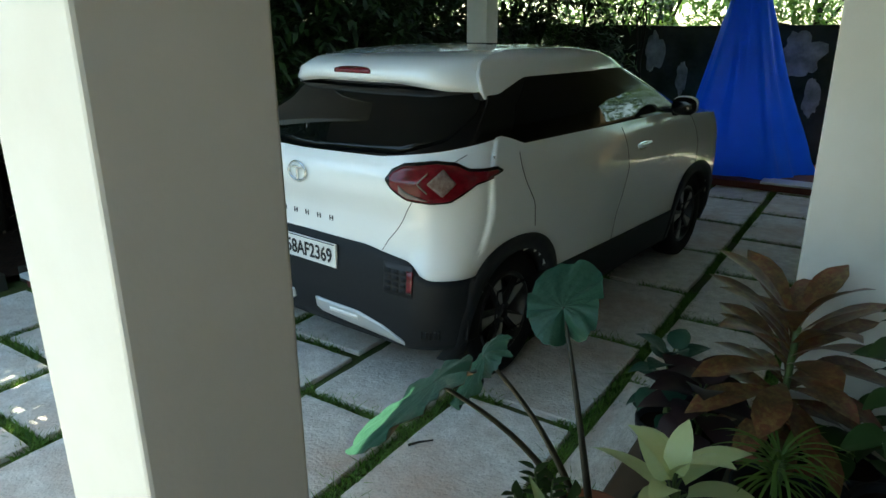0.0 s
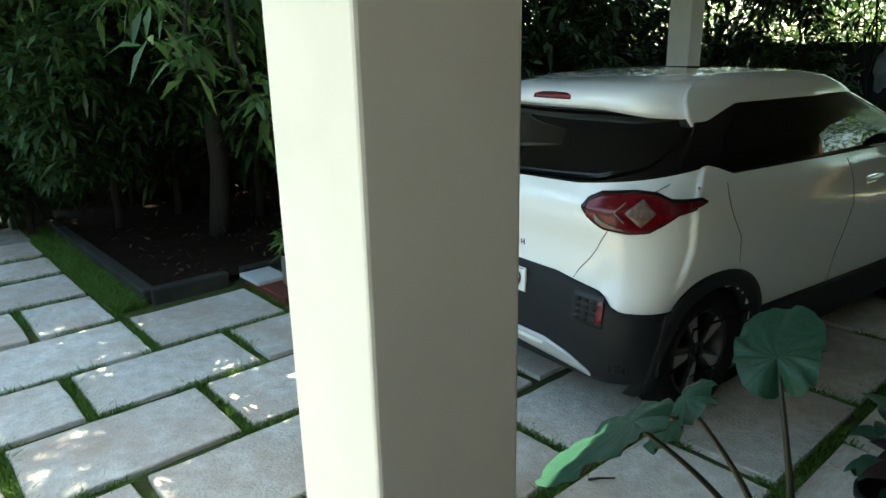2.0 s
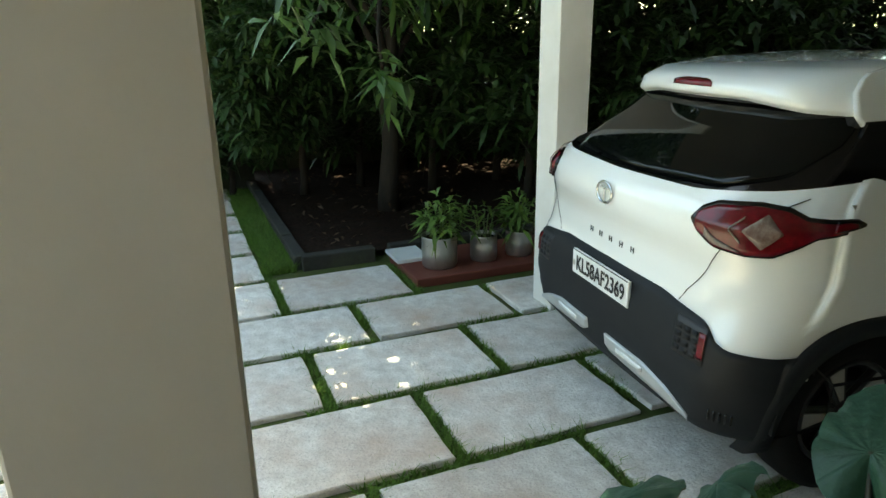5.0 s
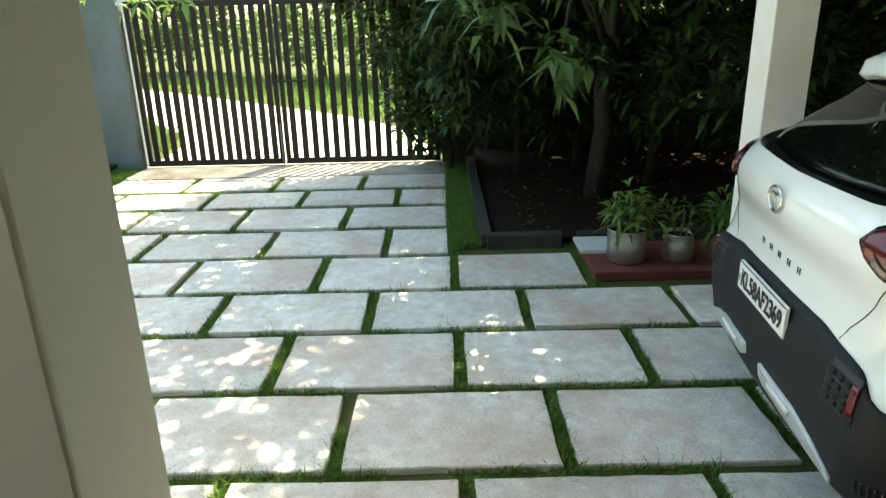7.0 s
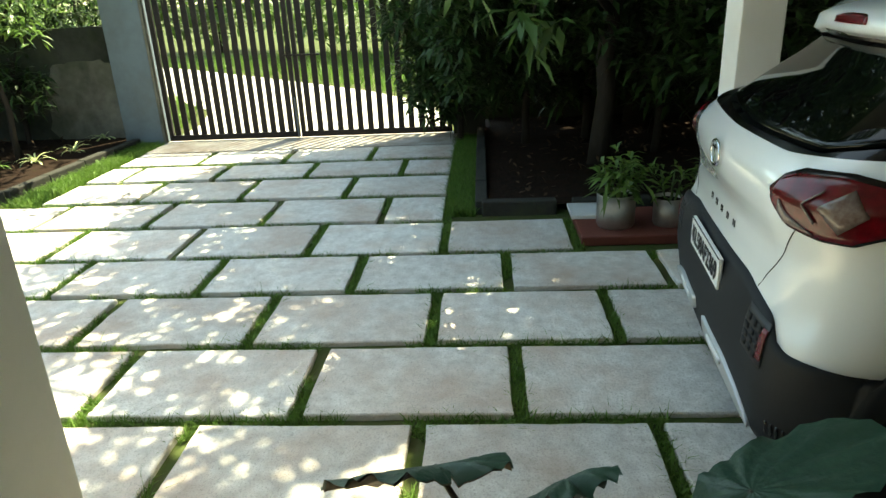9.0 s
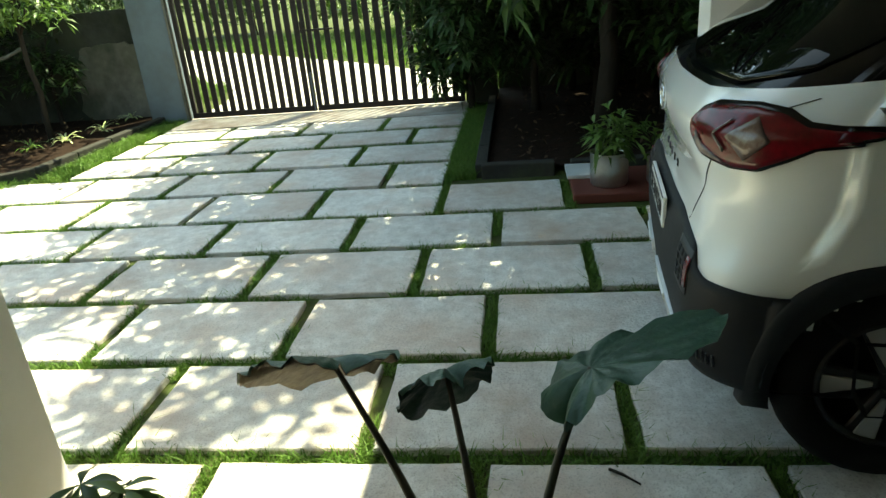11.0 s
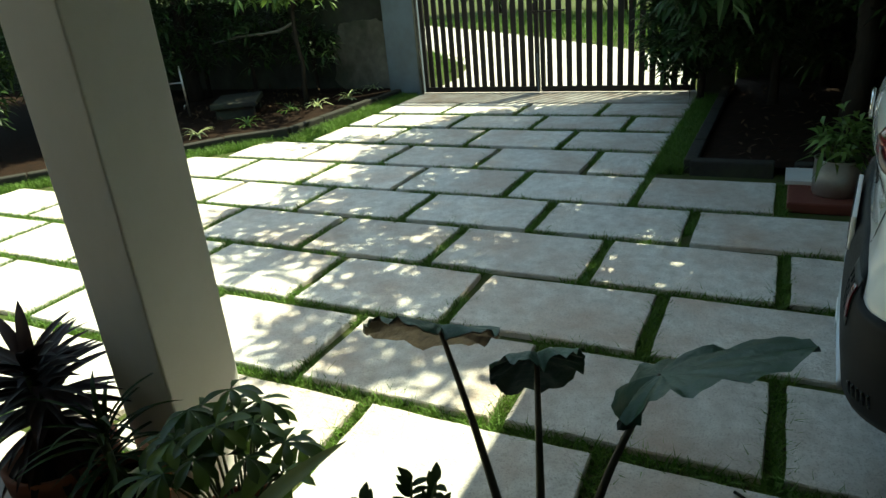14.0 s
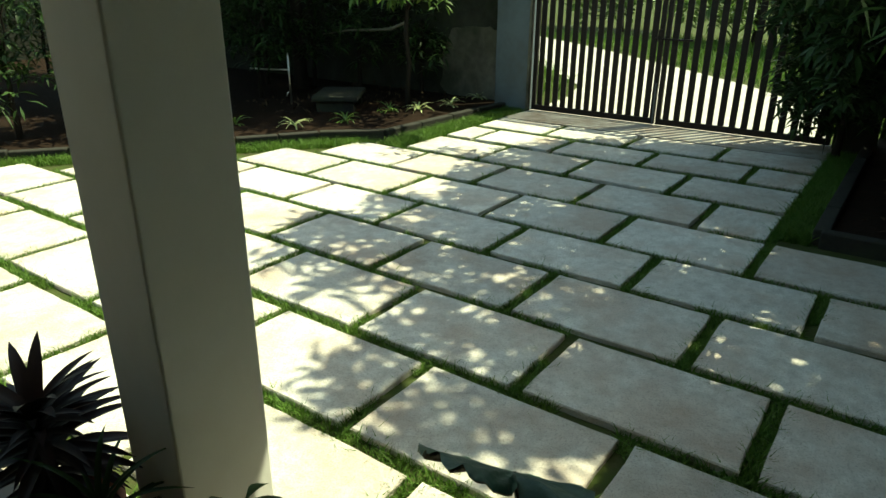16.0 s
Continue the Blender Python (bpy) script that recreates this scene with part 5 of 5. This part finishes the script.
FLOOR = 0.12
rosette("croton", (-0.12, 2.27, FLOOR), 40, 0.32, 0.10, M_CROTON, "obov", "croton with mottled green and red leaves in a clay pot", (-12, 70), 0.4, 0.2, 1, 0.26, 0.15, 0.42)
rosette("maroon_plant", (-0.36, 2.22, FLOOR), 26, 0.16, 0.12, M_MAROON, "ovate", "dark maroon-leaved plant in a black pot", (-20, 60), 0.8, 0.2, 2, 0.22, 0.13, 0.14, 0.06, 0.0, M_CLAD)
rosette("begonia", (-0.50, 2.32, FLOOR), 20, 0.12, 0.09, M_ALO, "ovate", "small blue-green leafy plant in a black pot", (-20, 60), 0.7, 0.15, 3, 0.18, 0.10, 0.22, 0.07, 0.0, M_CLAD)
rosette("spider_plant", (-0.08, 1.99, FLOOR), 64, 0.22, 0.011, M_LEAFHI, "strap", "spider plant with thin arching leaves in a black pot", (15, 80), 1.2, 0.3, 4, 0.26, 0.12, 0.10, 0.0, 0.0, M_CLAD)
dieffenbachia = rosette("dieffenbachia", (-0.33, 1.79, FLOOR), 7, 0.21, 0.10, M_PALE, "strap", "plant with large pale lime leaves in a black pot", (35, 82), 0.6, 0.15, 5, 0.20, 0.11, 0.08, 0.07, 0.0, M_CLAD)
rosette("bromeliad", (-0.50, 0.27, FLOOR), 130, 0.21, 0.034, M_MAROON, "strap", "dark spiky plant in a clay pot beside the pillar", (-20, 62), 0.45, 0.3, 6, 0.32, 0.14, 0.27)
rosette("green_filler", (0.10, 2.36, FLOOR), 12, 0.18, 0.08, M_LEAFDK, "ovate", "small dark green leafy plant in a black pot", (-5, 60), 0.8, 0.2, 7, 0.2, 0.11, 0.12, 0.06, 0.0, M_CLAD)
long_leaf = rosette("long_leaf_plant", (-0.36, 1.08, FLOOR), 5, 0.24, 0.06, M_LEAFHI, "lance", "plant with long arching pale green leaves in a clay pot", (5, 30), 0.7, 0.3, 8, 0.28, 0.11, 0.16, 0.04)
put_leaf(long_leaf, blade_mesh("leaf", 0.36, 0.055, M_PALELEAF, "lance", 0.25, 0.35), (0.04, -0.03, 0.40), 137, 42, 10)
put_leaf(long_leaf, blade_mesh("leaf", 0.28, 0.10, M_PALELEAF, "ovate", 0.9, 0.2), (0.0, 0.04, 0.38), 105, 12, -10)
put_leaf(dieffenbachia, blade_mesh("leaf", 0.26, 0.115, M_PALE, "strap", 0.35, 0.18), (-0.04, 0.0, 0.27), 158, 18, 22)
put_leaf(dieffenbachia, blade_mesh("leaf", 0.20, 0.11, M_PALE, "strap", 0.5, 0.18), (0.02, -0.04, 0.26), 250, 48, -8)
rosette("dracaena", (-0.50, 0.50, FLOOR), 46, 0.22, 0.014, M_LEAFDK, "strap", "dark plant with fine spiky leaves in a clay pot", (-5, 75), 0.8, 0.3, 16, 0.28, 0.12, 0.16)
rosette("vine_plant", (0.24, 2.11, FLOOR), 44, 0.13, 0.10, M_LEAFDK, "ovate", "tall dark green heart-leaved plant in a black pot", (-30, 70), 0.6, 0.2, 9, 0.24, 0.12, 0.86, 0.07, 0.0, M_CLAD)


def schefflera(loc, seed):
    rr = random.Random(seed)
    p = thing("schefflera", loc, 0, "bushy umbrella plant with glossy fingered leaves in a clay pot", "potted plant", "potted plants on the porch")
    pot(p, 0.13, 0.26)
    leafs = [blade_mesh("leaf", 0.088 * k, 0.031 * k, m, "obov", 0.5, 0.2) for k, m in ((0.85, M_LEAF), (1.0, M_LEAFHI), (1.1, M_LEAF))]
    for i in range(26):
        a = i * 2.4
        rad = 0.03 + 0.17 * (i / 26) ** 0.6
        top = Vector((rad * math.cos(a), rad * math.sin(a), 0.38 + 0.20 * (1 - (i / 26) ** 1.5) + rr.uniform(-0.03, 0.03)))
        part("branch", tube_mesh("branch", bend((0.03 * math.cos(a), 0.03 * math.sin(a), 0.24), top, (0, 0, 0.03)), [0.0045 - 0.0003 * k for k in range(8)], M_STEMG, 5), None, p)
        for k in range(7):
            put_leaf(p, rr.choice(leafs), top, k * 51 + rr.uniform(-8, 8), rr.uniform(-25, 15), rr.uniform(-10, 10))
    return p


schefflera((-0.52, 0.90, FLOOR), 3)


def zz_plant(loc, seed):
    rr = random.Random(seed)
    p = thing("zz_plant", loc, 0, "upright plant with small dark glossy leaflets in a clay pot", "potted plant", "potted plants on the porch")
    pot(p, 0.10, 0.22)
    me = blade_mesh("leaflet", 0.05, 0.024, M_LEAFDK, "ovate", 0.2, 0.2)
    for i in range(7):
        a = i * 2.4
        base = Vector((0.02 * math.cos(a), 0.02 * math.sin(a), 0.2))
        top = Vector((0.09 * math.cos(a), 0.09 * math.sin(a), 0.40 + 0.07 * rr.random()))
        path = bend(base, top, (0, 0, 0.02))
        part("stalk", tube_mesh("stalk", path, [0.006 - 0.0005 * k for k in range(8)], M_STEMG, 6), None, p)
        for k in range(14):
            q = base.lerp(top, 0.3 + 0.7 * k / 13) + Vector((0, 0, 0.02 * math.sin(math.pi * k / 13)))
            put_leaf(p, me, q, math.degrees(a) + (75 if k % 2 else -75) + rr.uniform(-15, 15), 30, 0, "leaflet")
    return p


zz_plant((-0.55, 1.36, FLOOR), 4)


def heart_leaf(L, W, material, seed, curl=0.25, shrivel=0.0):
    """A broad arrow-shaped leaf: the stalk joins at the origin, the tip lies along +x, two lobes behind."""
    verts, faces = [], []
    n, m_ = 64, 7
    for i in range(n):
        a = 2 * math.pi * i / n
        c, s = math.cos(a), math.sin(a)
        r = 0.55 + 0.45 * max(0, c) ** 2.2 - 0.20 * max(0.0, -c) ** 8 * 2.0
        if c < 0:
            r = 0.50 - 0.30 * max(0.0, -c) ** 10
        for j in range(m_ + 1):
            f_ = j / m_
            ripple = 0.022 * math.sin(9 * a + seed) * f_ ** 2 + 0.014 * math.sin(23 * a) * f_ ** 3 + 0.016 * math.sin(15 * a + 6 * f_) * f_
            x, y = L * r * c * f_, W * 1.1 * r * s * f_
            z = -curl * L * (f_ ** 2) * (0.35 * s * s + 0.30 * max(0, c) ** 2) + L * ripple * (1 + 2.5 * shrivel) - shrivel * 0.30 * L * f_ ** 2 * s * s
            z -= 0.30 * L * f_ ** 2 * max(0.0, -c) ** 1.5 * (1 if shrivel else 0.4)
            y *= 1 - shrivel * 0.35 * f_
            verts.append((x, y, z))
    for i in range(n):
        for j in range(m_):
            a, b = i * (m_ + 1) + j, ((i + 1) % n) * (m_ + 1) + j
            faces.append((a, b, b + 1, a + 1))
    return mesh_from("leaf_blade", verts, faces, material)


def alocasia():
    base = Vector((-0.54, 1.68, FLOOR))
    p = thing("elephant_ear_plant", base, 0, "elephant ear plant with dark stalks, two green leaves and one withered", "potted plant")
    pot(p, 0.10, 0.18)
    for joint, aim, L, W, m, sh, face, lab in (
        ((-0.872, 1.322, 0.818), (-0.166, -0.176, -0.174), 0.30, 0.27, M_ALO, 0.0, (-0.72, -0.27, 0.64), "large green leaf with a browned, withered underside"),
        ((-0.865, 1.57, 0.79), (-0.08, -0.04, -0.16), 0.19, 0.20, M_ALO, 0.3, (-0.8, -0.45, 0.4), "small curled green leaf"),
        ((-0.742, 1.857, 0.87), (-0.10, 0.25, 0.06), 0.275, 0.21, M_ALO, 0.02, (-0.20, -0.40, 0.89), "large round blue-green leaf")):
        j = Vector(joint) - base
        d = Vector(aim).normalized()
        st = part("stalk", tube_mesh("stalk", bend((0.04 * d.x, 0.04 * d.y, 0.14), j, Vector((d.x, d.y, 0)) * -0.03 + Vector((0, 0, 0.04)), 12), [0.013 - 0.0006 * k for k in range(13)], M_STEM, 8), None, p, "long dark stalk")
        me = heart_leaf(L, W, m, L * 40, 0.03, sh)
        z_ = (Vector(face) - d * d.dot(Vector(face))).normalized()
        y_ = z_.cross(d)
        m = Matrix.Translation(j) @ Matrix((d, y_, z_)).transposed().to_4x4()
        part("leaf_blade", me, None, p, lab).matrix_local = m
        if sh == 0.0:
            me2 = heart_leaf(L * 0.98, W * 0.97, M_ALODRY, L * 40, 0.03, sh)
            part("dry_underside", me2, None, p, "brown withered leaf underside").matrix_local = Matrix.Translation(z_ * -0.004) @ m
    return p


alocasia()

# ---------------- small things in the yard ----------------
pipe = thing("garden_tap", (-6.5, -5.45, 0.0), 0, "thin grey water pipe with a tap in the bed", "tap")
part("riser", tube_mesh("riser", [(0, 0, 0), (0, 0, 0.35), (0.01, 0, 0.72)], [0.014] * 3, M_STEEL, 8), None, pipe)
part("cross_pipe", tube_mesh("cross_pipe", [(0, 0, 0.50), (0.05, -0.4, 0.48), (0.05, -0.75, 0.47)], [0.012] * 3, M_STEEL, 8), None, pipe)
part("spout", tube_mesh("spout", [(0, 0, 0.20), (0.07, 0.02, 0.20), (0.09, 0.02, 0.15)], [0.012] * 3, M_STEEL, 8), None, pipe)
bench = thing("stone_slab", (-6.75, -4.75, 0.0), 34, "dark mossy stone slab lying on blocks in the bed", "stone slab")
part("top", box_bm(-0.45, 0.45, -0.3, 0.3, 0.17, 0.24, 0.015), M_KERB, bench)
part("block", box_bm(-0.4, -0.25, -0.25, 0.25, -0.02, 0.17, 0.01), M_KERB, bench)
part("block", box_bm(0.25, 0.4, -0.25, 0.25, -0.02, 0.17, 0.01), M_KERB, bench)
bm = bmesh.new()
ring = []
for i in range(48):
    a = 2 * math.pi * i / 48
    k = 1 + 0.16 * noise.noise((math.cos(a) * 2, math.sin(a) * 2, 31)) + 0.10 * noise.noise((math.cos(a) * 6, math.sin(a) * 6, 8))
    c, d = math.cos(a), math.sin(a)
    ring.append((-3.76 + 0.56 * k * math.copysign(abs(c) ** 0.6, c), max(-0.02, 0.46 + 0.58 * k * math.copysign(abs(d) ** 0.6, d))))
front = [bm.verts.new((-8.565, y, z)) for y, z in ring]
back = [bm.verts.new((-8.60, y, z)) for y, z in ring]
bm.faces.new(front)
for i in range(48):
    bm.faces.new((front[i], back[i], back[(i + 1) % 48], front[(i + 1) % 48]))
tagged(part("plaster_patch", bm, M_WALLPALE), "paler stained plaster patch on the boundary wall", "wall", kind="structure")
for i, (x, y) in enumerate([(-5.45, -4.25), (-6.05, -4.0), (-7.75, -3.6), (-6.9, -4.0), (-8.55, -3.65), (-5.1, -4.9), (-7.2, -3.75)]):
    rr = random.Random(i)
    g = thing("ground_plant", (x, y, 0.03), 0, "small striped grassy plant growing in the bed", "plant", "small plants in the bed")
    me = blade_mesh("leaf", 0.26, 0.022, M_LEAFHI if i % 2 else M_PALE, "strap", 1.0, 0.3)
    for k in range(14):
        put_leaf(g, me, (0, 0, 0), k * 137.5, rr.uniform(25, 80))
scuff = part("scuff_mark", box_bm(-0.6385, -0.6368, 0.585, 0.591, 1.304, 1.318, 0.0004), M_DIMBROWN)
tagged(scuff, "small dark scuff on the pillar", "scuff mark", kind="structure")
twig = tagged(new("twig", tube_mesh("twig", [(-1.47, 1.99, 0.008), (-1.44, 2.03, 0.012), (-1.40, 2.08, 0.008)], [0.006, 0.005, 0.003], M_BARK, 6)), "short dry twig lying on a slab", "twig")


def litter():
    rng = np.random.default_rng(9)
    n = 380
    pts = np.concatenate([np.stack([rng.uniform(-8.7, -5.2, n), rng.uniform(1.6, 5.5, n), np.full(n, 0.06)], 1), np.stack([rng.uniform(-8.6, -5.9, n), rng.uniform(-6.0, -3.6, n), np.full(n, 0.055)], 1)])
    tagged(new("leaf_litter", leaves_mesh("leaf_litter", rng, pts, 1, 0.09, 0.03, M_LITTER, 0.1, 0.0)), "brown fallen leaves on the soil", "leaf litter", kind="stuff")


litter()


# ---------------- pieces of the paving and its grass, last ----------------
lay_slabs()
lay_grass()
